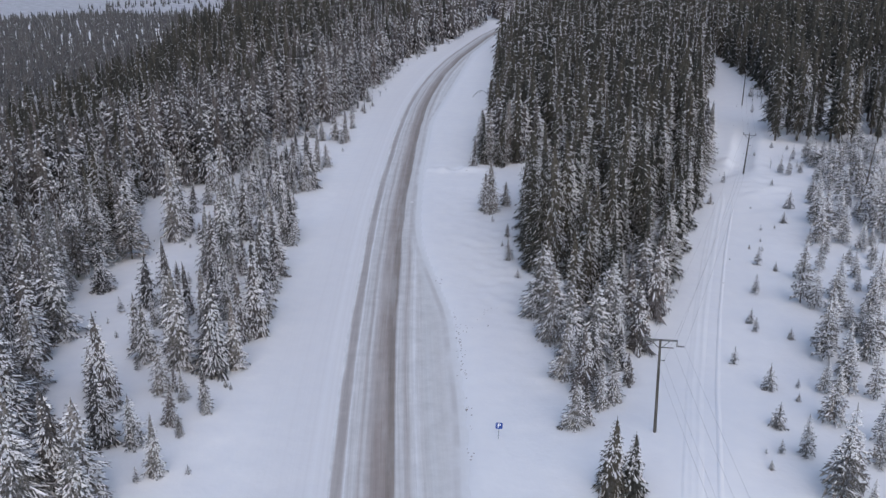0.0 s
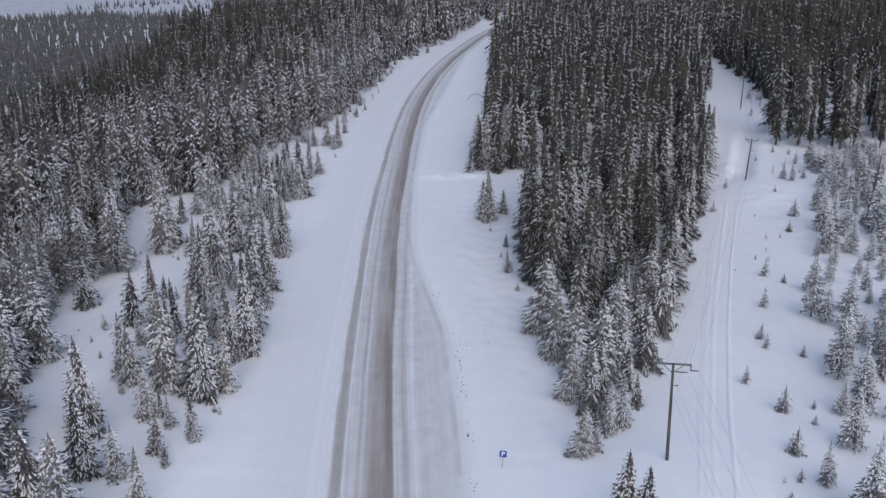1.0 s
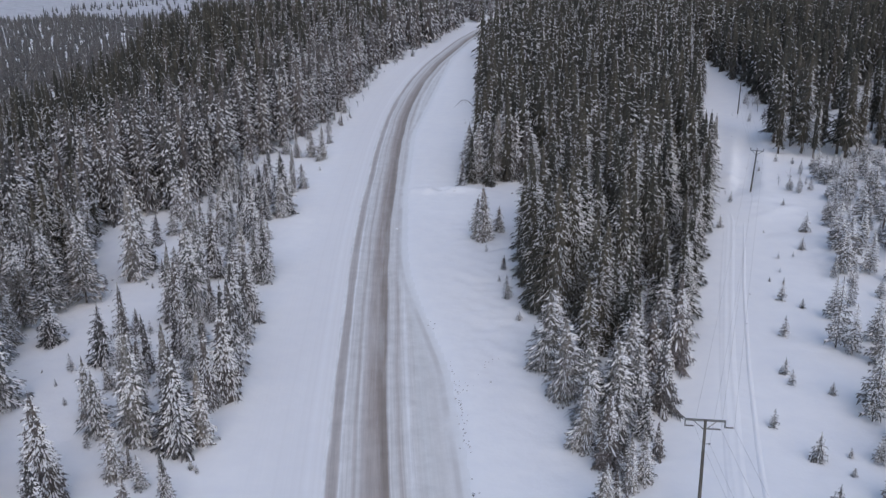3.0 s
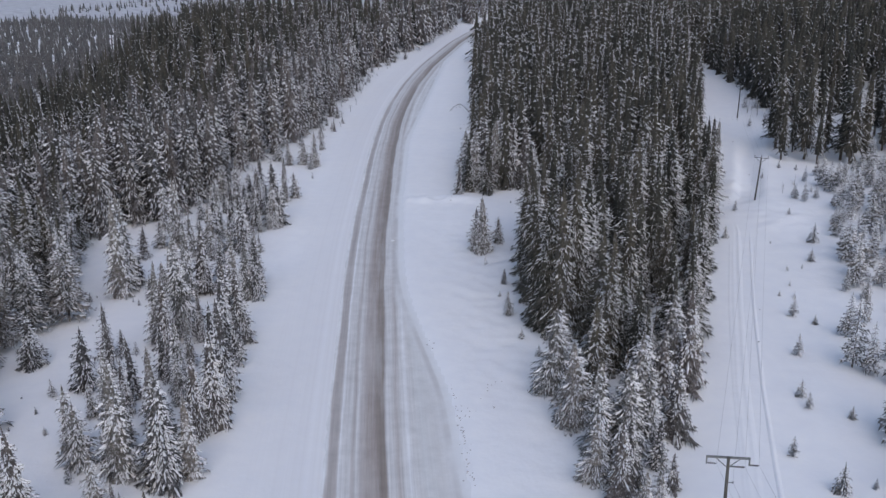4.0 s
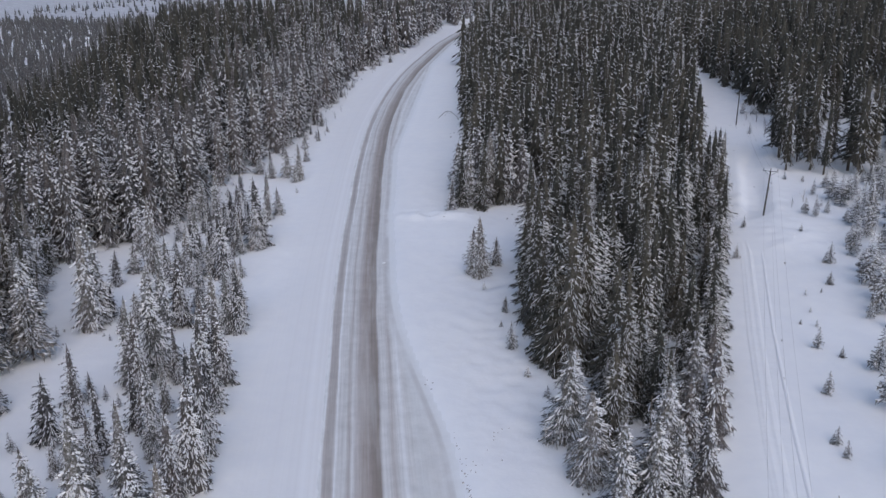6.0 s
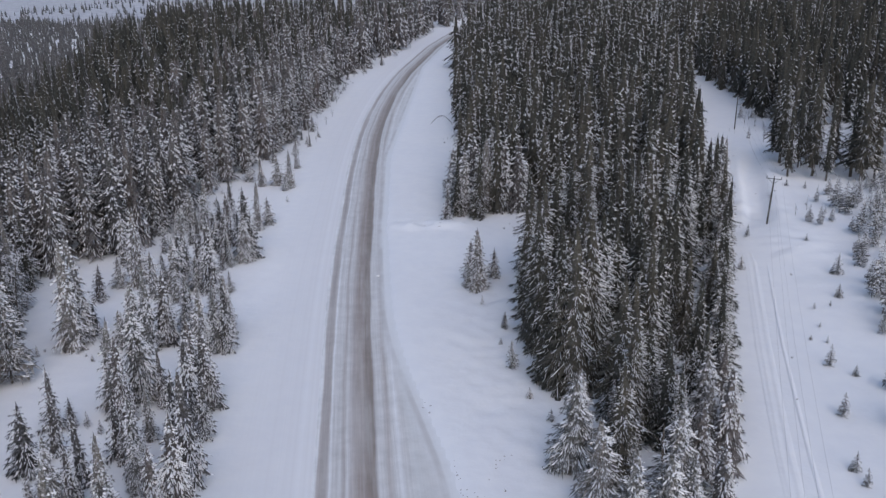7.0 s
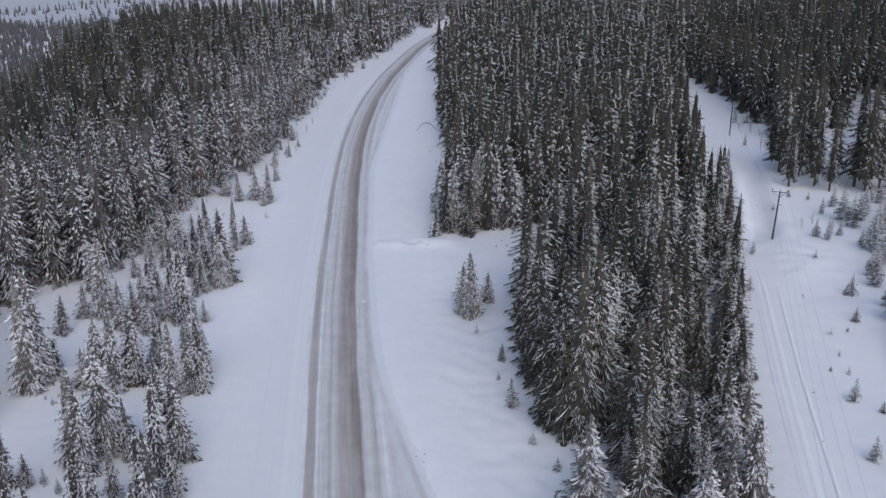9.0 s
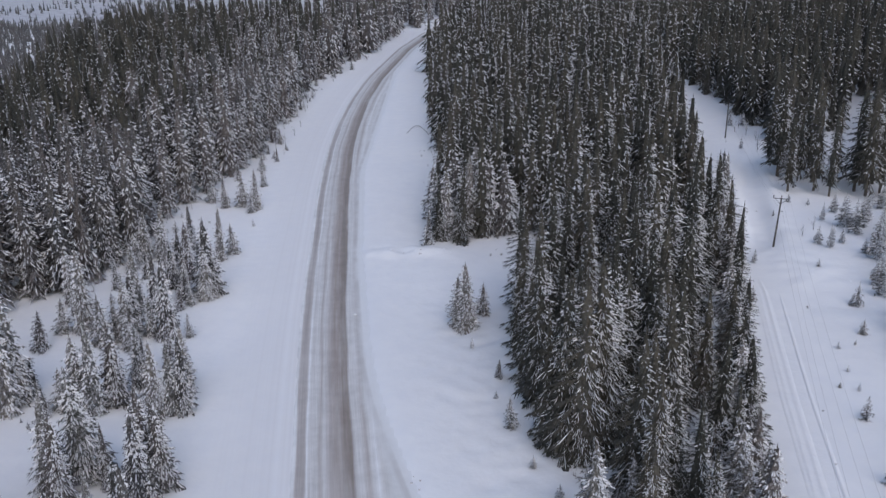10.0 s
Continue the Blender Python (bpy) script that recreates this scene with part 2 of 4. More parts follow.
def ground_height(x, y):
    x, y = np.asarray(x, float), np.asarray(y, float)
    lo, hi = road_left(y), road_right(y)
    off = np.maximum(lo - x, x - hi)
    far = step(1.0, 9.0, off)
    z = base_height(x, y)
    near_track = step(5.0, 2.2, np.abs(x - track_x(y))) * step(30, 45, y)
    calm = (1 - near_track)
    z = z + calm * far * (0.2 * wave(x, y, 11, 1) + 0.07 * wave(x, y, 4.3, 2) + 0.045 * wave(x, y, 1.7, 3))
    lumps = step(2, 6, x - hi) * step(8, 2, x - 0.5) * step(75, 90, y) * step(160, 140, y)
    z = z + lumps * (0.05 * wave(x, y, 2.9, 4) + 0.04 * wave(x, y, 1.3, 5) - 0.15 + step(-13, -8, x) * (0.13 * np.clip(wave(x, y, 7.0, 13) + 0.25, 0, 1) * wave(x, y, 1.25, 14) - 0.3 * np.clip(wave(x, y, 1.7, 15) - 0.5, 0, 1)))
    shoulder = step(-0.3, 1.6, off)
    z = z + 0.22 * shoulder + 0.05 * np.exp(-((off - 1.1) / 0.7) ** 2) * (0.6 + 0.4 * wave(x, y, 6, 6)) * step(120, 60, np.abs(y - 110))
    piles = np.exp(-((y - 163.5) / 2.6) ** 2) * step(-24, -20, x) * step(-7, -11, x)
    z = z + piles * (0.45 + 0.4 * wave(x, y, 2.3, 7) + 0.25 * wave(x, y, 1.4, 17))
    heap = np.exp(-(((x - 38.5) / 4.5) ** 2 + ((y - 153) / 8) ** 2))
    z = z + heap * (0.6 + 0.25 * wave(x, y, 1.9, 8)) + 0.5 * np.exp(-(((x - 36) / 3) ** 2 + ((y - 172) / 5) ** 2)) * wave(x, y, 2.3, 9)
    lane = np.interp(y, [150, 158, 165, 173, 182, 192, 204, 216, 240], [34, 34.6, 37.2, 39.2, 41.6, 44, 48, 52, 58])
    dug = step(160, 168, y) * step(226, 208, y)
    z = z - 0.65 * step(-2.0, -1.0, x - lane) * step(3.4, 0.6, x - lane) * dug + 0.2 * np.exp(-((x - lane + 2.6) / 1.0) ** 2) * dug + 0.35 * np.exp(-((x - lane - 3.6) / 1.5) ** 2) * dug
    rough = np.exp(-(((x - lane - 1) / 6) ** 2)) * step(146, 160, y) * step(245, 225, y)
    z = z + rough * (0.10 * wave(x, y, 2.6, 21) + 0.10 * wave(x, y, 1.5, 22))
    return z - 0.3 * step(0.25, -0.35, off)


def mesh_of(name, verts, faces, mats, index=None, smooth_shade=False):
    """A mesh from arrays of vertices and triangles or quads."""
    me = bpy.data.meshes.new(name)
    verts, faces = np.asarray(verts, np.float32), np.asarray(faces, np.int32)
    n = faces.shape[1]
    me.vertices.add(len(verts))
    me.vertices.foreach_set("co", verts.ravel())
    me.loops.add(faces.size)
    me.loops.foreach_set("vertex_index", faces.ravel())
    me.polygons.add(len(faces))
    me.polygons.foreach_set("loop_start", np.arange(len(faces), dtype=np.int32) * n)
    if index is not None:
        me.polygons.foreach_set("material_index", np.asarray(index, np.int32))
    me.polygons.foreach_set("use_smooth", np.full(len(faces), smooth_shade))
    for m in mats:
        me.materials.append(m)
    me.update()
    me.validate()
    return me


def grid_faces(rows, cols):
    i = np.arange(rows * cols).reshape(rows, cols)
    return np.stack([i[:-1, :-1], i[:-1, 1:], i[1:, 1:], i[1:, :-1]], -1).reshape(-1, 4)


def spread(lo, hi, fine_step, outer_lo, outer_hi, grow=1.12):
    """Even steps from lo to hi, growing outside them."""
    v = list(np.arange(lo, hi + 1e-6, fine_step))
    s = fine_step
    while v[-1] < outer_hi:
        s *= grow
        v.append(v[-1] + s)
    s, w = fine_step, [v[0]]
    while w[-1] > outer_lo:
        s *= grow
        w.append(w[-1] - s)
    return np.array(w[:0:-1] + v)


gx, gy = spread(-26, 42, 0.5, -2600, 2600, 1.12), spread(56, 180, 0.55, -600, 4200, 1.09)
X, Y = np.meshgrid(gx, gy)
ground = new("ground", mesh_of("ground", np.stack([X, Y, ground_height(X, Y)], -1).reshape(-1, 3), grid_faces(*X.shape), [SNOW], smooth_shade=True))
ground.data.attributes.new("verge", "FLOAT", "POINT").data.foreach_set("value", np.maximum(road_left(Y) - X, np.where(X > road_right(Y), 60.0, 0.0)).astype(np.float32).ravel())
tagged(ground, "deep white snow over gently rolling valley ground", "snow ground", kind="structure")


def ribbon(name, y, columns, height, mat, label, category):
    """A strip along y; columns give x for each y, height gives z."""
    xs = np.stack(columns, 1)
    yy = np.repeat(y[:, None], xs.shape[1], 1)
    me = mesh_of(name, np.stack([xs, yy, height(xs, yy)], -1).reshape(-1, 3), grid_faces(*xs.shape), [mat], smooth_shade=True)
    return tagged(new(name, me), label, category, kind="structure"), me, xs, yy


ry = np.concatenate([np.arange(-60, 200, 1.0), np.arange(200, 640, 3.0)])
rl, rr, lane = road_left(ry), road_right(ry), np.interp(ry, ys, LANE)
cols = [rl + o for o in np.arange(-0.9, 7.6, 0.25)]
cols += [lane + (rr + 0.9 - lane) * f for f in np.linspace(0.02, 1, 26)]


def road_height(x, y):
    lo, hi = road_left(y), road_right(y)
    off = np.maximum(lo - x, x - hi)
    inside = (x - lo - 3.75) / 3.75
    crown = 0.05 * (1 - np.clip(np.abs(inside), 0, 1.6) ** 2)
    rut = -0.025 * (np.exp(-((x - lo - 4.8) / 0.35) ** 2) + np.exp(-((x - lo - 0.6) / 0.35) ** 2))
    edge = 0.07 * step(-0.15, 0.45, off) * (1 + 0.5 * wave(x, y, 1.3, 11)) - 0.3 * step(0.55, 0.9, off)
    return base_height(x, y) + crown + rut + edge + 0.012 * wave(x, y, 0.9, 12)


road, road_mesh, rx, ryy = ribbon("road", ry, cols, road_height, ROAD, "two-lane winter road of packed dirty snow with brown wheel bands and a lay-by", "road")
for key, values in (("lat", rx - road_left(ryy)), ("along", ryy), ("rim", np.minimum(road_right(ryy) - rx, 4))):
    road_mesh.attributes.new(key, "FLOAT", "POINT").data.foreach_set("value", values.astype(np.float32).ravel())

ty = np.arange(46, 158, 0.6)
GROOVES = [(-1.2, 0.16, 0.03), (-0.55, 0.22, 0.06), (-0.05, 0.16, 0.03), (0.85, 0.36, 0.26)]


def track_height(x, y):
    o = x - track_x(y)
    z = base_height(x, y) + 0.22 + 0.05 - 0.11 * step(1.35, 1.9, np.abs(o))
    for at, wide, deep in GROOVES:
        d = o - at - 0.12 * wave(0 * y, y, 17, 20 + at)
        d = np.where(d < 0, d * 0.6, d)
        z = z - deep * np.exp(-(d / wide) ** 2) + 0.2 * deep * np.exp(-((np.abs(d) - 1.9 * wide) / wide) ** 2)
    return z


ribbon("snowmobile_track", ty, [track_x(ty) + o for o in np.arange(-2.0, 2.01, 0.08)], track_height, SNOW,
       "narrow snowmobile ruts pressed into deep snow", "snow track")


# ---- trees: shapes ----
class Soup:
    """Triangles gathered by material: 0 boughs, 1 snow, 2 wood."""

    def __init__(self):
        self.v, self.f = {0: [], 1: [], 2: []}, {0: [], 1: [], 2: []}

    def add(self, slot, verts, faces):
        n = len(self.v[slot])
        self.v[slot].extend(verts)
        self.f[slot].extend([tuple(n + i for i in f) for f in faces])

    def tube(self, slot, a, b, ra, rb, sides=5):
        a, b = Vector(a), Vector(b)
        ax = (b - a).normalized()
        u = ax.orthogonal().normalized()
        w = ax.cross(u)
        ring = [a + (u * math.cos(q) + w * math.sin(q)) * ra for q in [math.tau * k / sides for k in range(sides)]]
        ring2 = [b + (u * math.cos(q) + w * math.sin(q)) * rb for q in [math.tau * k / sides for k in range(sides)]]
        faces = []
        for k in range(sides):
            j = (k + 1) % sides
            faces += [(k, j, sides + j), (k, sides + j, sides + k)]
        self.add(slot, ring + ring2, faces)

    def mesh(self, name, slot, mat):
        return mesh_of(name, [tuple(p) for p in self.v[slot]], self.f[slot], [mat])


def bough(soup, rng, root, ang, length, rise, drop, twigs, snow, pad, wide=0.36, thick=0.12, shift=0.0):
    """One drooping bough: a spine with toothed side twigs, and pads of snow lying along it and on some twigs."""
    d = Vector((math.cos(ang), math.sin(ang), 0))
    side = Vector((-d.y, d.x, 0))
    root = Vector(root)

    def spine(s):
        return root + d * (length * s * (1 - 0.12 * s * drop)) + Vector((0, 0, length * (rise * s - drop * (s ** 1.5 - 0.22 * s ** 4))))

    def clump(p, q, w, lift):
        """A small fold of snow from p to q, hanging over on both sides."""
        m = p.lerp(q, rng.uniform(0.35, 0.65))
        across = Vector((p.y - q.y, q.x - p.x, 0))
        across = across.normalized() * w if across.length > 1e-4 else side * w
        sag = Vector((0, 0, -0.85 * w))
        up = Vector((0, 0, lift))
        soup.add(1, [p + up, m + across * rng.uniform(0.7, 1.2) + sag, q + up * 0.4, m - across * rng.uniform(0.7, 1.2) + sag], [(0, 1, 2), (0, 2, 3)])

    def blanket(s1, s2, w, lift):
        """A tapering ridge of snow that hangs over both sides of the bough."""
        verts, faces = [], []
        for k, (f, g) in enumerate(((0.0, 0.45), (0.4, 1.0), (0.75, 0.8))):
            p = spine(s1 + (s2 - s1) * f)
            l, r = w * g * rng.uniform(0.65, 1.3), w * g * rng.uniform(0.65, 1.3)
            verts += [p + side * l + Vector((0, 0, -0.8 * l)), p + Vector((0, 0, lift)), p - side * r + Vector((0, 0, -0.8 * r))]
            if k:
                n = 3 * k
                faces += [(n - 3, n - 2, n + 1), (n - 3, n + 1, n), (n - 2, n - 1, n + 2), (n - 2, n + 2, n + 1)]
        verts.append(spine(s2))
        faces += [(6, 7, 9), (7, 8, 9)]
        soup.add(1, verts, faces)

    away = root + d * length
    patch = noise.noise(away * 0.38 + Vector((shift, 0, 0)))
    snow = snow * min(1.8, max(0.1, 1 + 2.0 * patch)) * (1 + 0.75 * math.cos(ang + 0.4))
    step_s = 0.86 / twigs
    for k in range(twigs):
        s0 = 0.10 + k * step_s
        for sg in (-1, 1):
            w = length * wide * math.sin(math.pi * min(1, 0.2 + 0.72 * s0)) * rng.uniform(0.5, 1.3)
            a, b = spine(s0), spine(min(1.0, s0 + step_s * 0.85))
            tip = spine(min(1.1, s0 + step_s + rng.uniform(0.16, 0.34))) + side * (sg * w) + Vector((0, 0, -w * rng.uniform(0.4, 1.0)))
            soup.add(0, (a, b, tip) if sg > 0 else (b, a, tip), [(0, 1, 2)])
            if rng.random() < snow * 0.55:
                m = (a + b) / 2
                clump(m.lerp(tip, rng.uniform(0.15, 0.5)), m.lerp(tip, rng.uniform(0.75, 1.05)), thick * rng.uniform(0.45, 0.85), 0.05)
    e = spine(0.82)
    soup.add(0, (e - side * 0.09 * length, e + side * 0.09 * length, spine(1.12)), [(0, 1, 2)])
    if rng.random() < snow * 1.25:
        s1, s2 = rng.uniform(0.3, 0.68), rng.uniform(0.86, 1.06)
        w = thick * rng.uniform(0.7, 1.3) * min(1.0, 0.45 + length / 2.5)
        if twigs > 3:
            blanket(s1, s2, w, 0.05 + pad)
        else:
            clump(spine(s1), spine(s2), w, 0.06 + pad)


def spruce(seed, tall, radius, whorls, per, twigs, snow, pad=0.07, bare=0.05, slim=0.8, droop=0.55, core=0.5, wood_sides=6, thick=0.12, wide=0.34, bald=0.5):
    """A spruce: tapered trunk, a dark uneven heart and whorls of boughs that shorten to a spike."""
    rng = random.Random(seed)
    soup = Soup()
    soup.tube(2, (0, 0, -0.4), (0, 0, tall * 0.55), 0.012 * tall + 0.03, 0.006 * tall + 0.02, wood_sides)
    soup.tube(2, (0, 0, tall * 0.55), (0, 0, tall), 0.006 * tall + 0.02, 0.012, max(3, wood_sides - 2))
    if core:
        levels, sides = (6, 7) if wood_sides > 4 else (4, 5)
        rings = []
        for k in range(levels + 1):
            f = bare * 0.8 + (0.96 - bare) * k / levels
            r = radius * core * (1 - f) ** slim
            rings.append([Vector((math.cos(q) * r * rng.uniform(0.6, 1.25), math.sin(q) * r * rng.uniform(0.6, 1.25), tall * f - rng.uniform(0, 0.03) * tall)) for q in [math.tau * j / sides + k for j in range(sides)]])
        for k in range(levels):
            faces = []
            for j in range(sides):
                i = (j + 1) % sides
                faces += [(j, i, sides + i), (j, sides + i, sides + j)]
            soup.add(0, rings[k] + rings[k + 1], faces)
    lean = [rng.uniform(0.68, 1.28) for _ in range(6)]
    for k in range(whorls):
        f = bare + (0.965 - bare) * (k + rng.uniform(-0.3, 0.3)) / whorls
        f = min(0.97, max(bare * 0.7, f))
        reach = radius * (1 - f) ** slim * (0.8 + 0.2 * min(1, f / 0.12)) * rng.uniform(0.85, 1.12)
        count = max(3, round(per * (0.55 + 0.45 * (1 - f))))
        turn = rng.uniform(0, math.tau)
        for j in range(count):
            ang = turn + math.tau * (j + rng.uniform(-0.32, 0.32)) / count
            long = max(0.033 * tall, reach * rng.uniform(0.7, 1.15) * lean[int(ang / math.tau * 6) % 6])
            bough(soup, rng, (0, 0, tall * f + rng.uniform(-0.022, 0.022) * tall), ang, long, 0.12 + 0.33 * f, 1.4 * droop * rng.uniform(0.75, 1.25) * (1.15 - 0.35 * f), twigs, snow * (1 - 0.9 * float(step(bald, bald + 0.45, f))), pad * 0.5, wide, thick, seed * 3.7)
    soup.tube(0, (0, 0, tall * 0.955), (0, 0, tall * 1.0), 0.004 * tall + 0.012, 0.008, 4)
    return soup


def pine(seed, tall, radius, whorls, per, snow, pad=0.06):
    """A young pine: open whorls of upswept boughs on a thin stem."""
    rng = random.Random(seed)
    soup = Soup()
    soup.tube(2, (0, 0, -0.3), (0, 0, tall), 0.009 * tall + 0.015, 0.01, 6)
    for k in range(whorls):
        f = 0.1 + 0.87 * (k + rng.uniform(-0.2, 0.2)) / whorls
        reach = radius * (1 - f) ** 0.7 * rng.uniform(0.75, 1.15) * (0.7 + 0.3 * min(1, f / 0.25))
        turn = rng.uniform(0, math.tau)
        for j in range(per):
            ang = turn + math.tau * (j + rng.uniform(-0.3, 0.3)) / per
            long = max(0.16, reach * rng.uniform(0.6, 1.2))
            z = tall * f + rng.uniform(-0.03, 0.03) * tall
            d = Vector((math.cos(ang), math.sin(ang), 0))
            if f < 0.6:
                soup.tube(2, (0, 0, z), Vector((0, 0, z)) + d * long * 0.8 + Vector((0, 0, long * 0.05)), 0.015, 0.006, 3)
            bough(soup, rng, (0, 0, z), ang, long, 0.30, 0.42 * rng.uniform(0.6, 1.3), 3, snow, pad, 0.36, 0.085, seed * 3.7)
    soup.tube(0, (0, 0, tall * 0.94), (0, 0, tall * 1.03), 0.05, 0.01, 4)
    return soup


def birch(seed, tall, spread_m, levels=3, snow=0.7, bend=0.35):
    """A leafless birch whose snow-laden branches arch outwards."""
    rng = random.Random(seed)
    soup = Soup()

    def limb(a, d, length, r, level):
        p, q = Vector(a), Vector(d).normalized()
        steps = 4 if level < levels else 3
        for k in range(steps):
            q = (q + Vector((rng.uniform(-0.16, 0.16), rng.uniform(-0.16, 0.16), rng.uniform(-0.1, 0.08) - bend * 0.3 * level * (k + 1) / steps))).normalized()
            e = p + q * (length / steps)
            r2 = r * (1 - 0.22)
            soup.tube(2 if level < 2 else 0, p, e, r, r2, 5 if level < 2 else 3)
            if level > 0 and rng.random() < snow:
                w = Vector((-q.y, q.x, 0))
                w = w.normalized() * (r + 0.02) if w.length > 0.01 else Vector((r, 0, 0))
                up = Vector((0, 0, r + 0.02))
                soup.add(1, [p - w + up, p + w + up, e + w + up, e - w + up, (p + e) / 2 + up + Vector((0, 0, 0.035))], [(0, 1, 4), (1, 2, 4), (2, 3, 4), (3, 0, 4)])
            if level < levels:
                for _ in range(2 if level < 2 else 1):
                    if level == 0 and k == 0:
                        continue
                    side = Vector((rng.uniform(-1, 1), rng.uniform(-1, 1), rng.uniform(0.1, 0.8))).normalized()
                    limb(p.lerp(e, rng.random()), q * 0.5 + side, length * rng.uniform(0.32, 0.5) * (spread_m / 2.5 if level == 0 else 1), r2 * 0.5, level + 1)
            p, r = e, r2

    limb((0, 0, -0.3), (rng.uniform(-0.06, 0.06), rng.uniform(-0.06, 0.06), 1), tall, 0.012 * tall + 0.03, 0)
    return soup


# ---- trees: things ----
def part(name, mesh, parent, label=""):
    ob = new(name, mesh)
    ob.parent = parent
    return tagged(ob, label)


KITS = {}


def kit(key, name, soup, needles, label, category, group, crown="crown", wood=None):
    """Keeps the meshes of one kind of tree; planted() stands them on the snow."""
    KITS.setdefault(key, []).append([name, soup.mesh(crown, 0, needles), soup.mesh("snow_load", 1, LOAD), soup.mesh("trunk", 2, wood or BARK), label, category, group, crown, None, max(p[2] for p in soup.v[2])])


def planted(key, x, y, tall, rng, wide=1.0, lean=2.0):
    k = rng.choice(KITS[key])
    s = tall / k[9]
    z = float(ground_height(x, y))
    m = pose(x, y, z - 0.05, rng.uniform(-lean, lean), rng.uniform(-lean, lean), rng.uniform(-25, 25)) @ Matrix.Diagonal((s * wide, s * wide, s, 1))
    if k[8] is None:
        tree = tagged(new(k[0]), k[4], k[5], k[6])
        tree.empty_display_size = 0.3
        part("trunk", k[3], tree)
        tagged(part(k[7], k[1], tree), kind="stuff")
        tagged(part("snow_load", k[2], tree, "white snow lying on the boughs"), kind="stuff")
        tree.matrix_basis = m
        k[8] = tree
        return tree
    t = copy_thing(k[8], Matrix())
    t.matrix_basis = m
    return t


for i in range(6):
    kit("stand", "spruce_tree", spruce(100 + i, 17, 2.55 + 0.13 * i, 31, 10, 6, 0.36 + 0.08 * i, 0.02, 0.03, 0.7, 0.58, 0.45, 6, 0.043, 0.2, 0.55), NEEDLE_DARK, "tall dark green spruce with patches of snow on drooping boughs", "spruce tree", "spruces of the stand beside the road")
for i in range(6):
    kit("snowy", "spruce_tree", spruce(200 + i, 9, 1.6 + 0.12 * i, 28, 9, 4, 0.62 + 0.05 * i, 0.04, 0.02, 0.66, 0.62, 0.5, 6, 0.078, 0.26, 0.65), NEEDLE_PINE if i % 2 else NEEDLE_RIME, "snow-laden spruce with white drooping boughs in deep snow", "spruce tree", "snow-laden spruces at the forest edge")
for i in range(4):
    kit("slim", "young_spruce", spruce(300 + i, 6, 1.2 + 0.12 * i, 18, 8, 3, 0.78 + 0.06 * i, 0.05, 0.02, 0.7, 0.58, 0.46, 6, 0.07, 0.28, 0.75), NEEDLE_PINE if i % 2 else NEEDLE_RIME, "slim young spruce dusted with snow in a clearing", "spruce tree", "snow-laden spruces at the forest edge")
for i in range(6):
    kit("forest", "spruce_tree", spruce(400 + i, 13, 1.95 + 0.16 * i, 29, 9, 4, 0.58 + 0.05 * i, 0.04, 0.04, 0.68, 0.6, 0.5, 6, 0.08, 0.27, 0.42), NEEDLE_RIME if i % 2 else NEEDLE_PINE,
        "tall grey-green spruce with snow-covered boughs in dense forest", "spruce tree", "spruces of the dense roadside forest")
for i in range(4):
    kit("tail", "spruce_tree", spruce(470 + i, 9, 1.7 + 0.2 * i, 22, 9, 4, 0.62 + 0.07 * i, 0.05, 0.02, 0.68, 0.6, 0.5, 6, 0.07, 0.26, 0.65), NEEDLE_PINE if i % 2 else NEEDLE_RIME, "bushy grey spruce with clumps of snow among dark boughs", "spruce tree", "spruces of the stand beside the road")
for i in range(2):
    kit("bushy", "spruce_tree", spruce(450 + i, 7, 2.0, 20, 9, 4, 0.45, 0.06, 0.02, 0.78, 0.55, 0.5, 6, 0.1, 0.28, 0.6), NEEDLE_DARK, "broad dark spruce lightly dusted with snow in the open", "spruce tree", "spruces beside the power line")
for i in range(2):
    kit("edge_pine", "pine_tree", pine(660 + i, 12, 3.0, 22, 9, 0.85), NEEDLE_PINE, "tall open pine powdered with snow at the forest edge", "pine tree", "pines at the forest edge")
for i in range(2):
    kit("sapling", "pine_sapling", pine(640 + i, 2, 0.62, 9, 6, 0.9, 0.02), NEEDLE_PINE, "small snow-dusted pine sapling standing in deep snow", "sapling", "saplings in the snow")
for i in range(3):
    kit("sapling", "spruce_sapling", spruce(500 + i, 2, 0.66 + 0.06 * i, 11, 7, 3, 0.95, 0.02, 0.02, 0.85, 0.45, 0.3, 5, 0.06, 0.4, 0.9), NEEDLE_PINE, "small dark spruce sapling poking out of deep snow", "sapling", "saplings in the snow")
for i in range(5):
    kit("pine", "young_pine", pine(600 + i, 6, 1.3 + 0.1 * i, 17, 7, 0.95), NEEDLE_PINE, "young open pine powdered with snow beside the power line", "pine tree", "young pines beside the power line")
for i in range(3):
    kit("birch", "birch_tree", birch(700 + i, 10, 2.2, 3, 0.5, 0.6), TWIG, "leafless birch with arching snow-covered branches among spruces", "birch tree", "birches among the spruces")
for i in range(2):
    kit("bush", "birch_shrub", birch(720 + i, 2.6, 2.4, 2, 0.75, 0.1), TWIG, "low leafless shrub caked with snow", "shrub", "shrubs in the snow")

rng = random.Random(7)
spots = []


def free(x, y, gap):
    return all((x - a) ** 2 + (y - b) ** 2 > gap * gap for a, b in spots)


def plant_list(key, rows, wide=1.0):
    for x, y, tall in rows:
        planted(key, x, y, tall, rng, wide * (1.2 if key == "slim" else 1.0))
        spots.append((x, y))


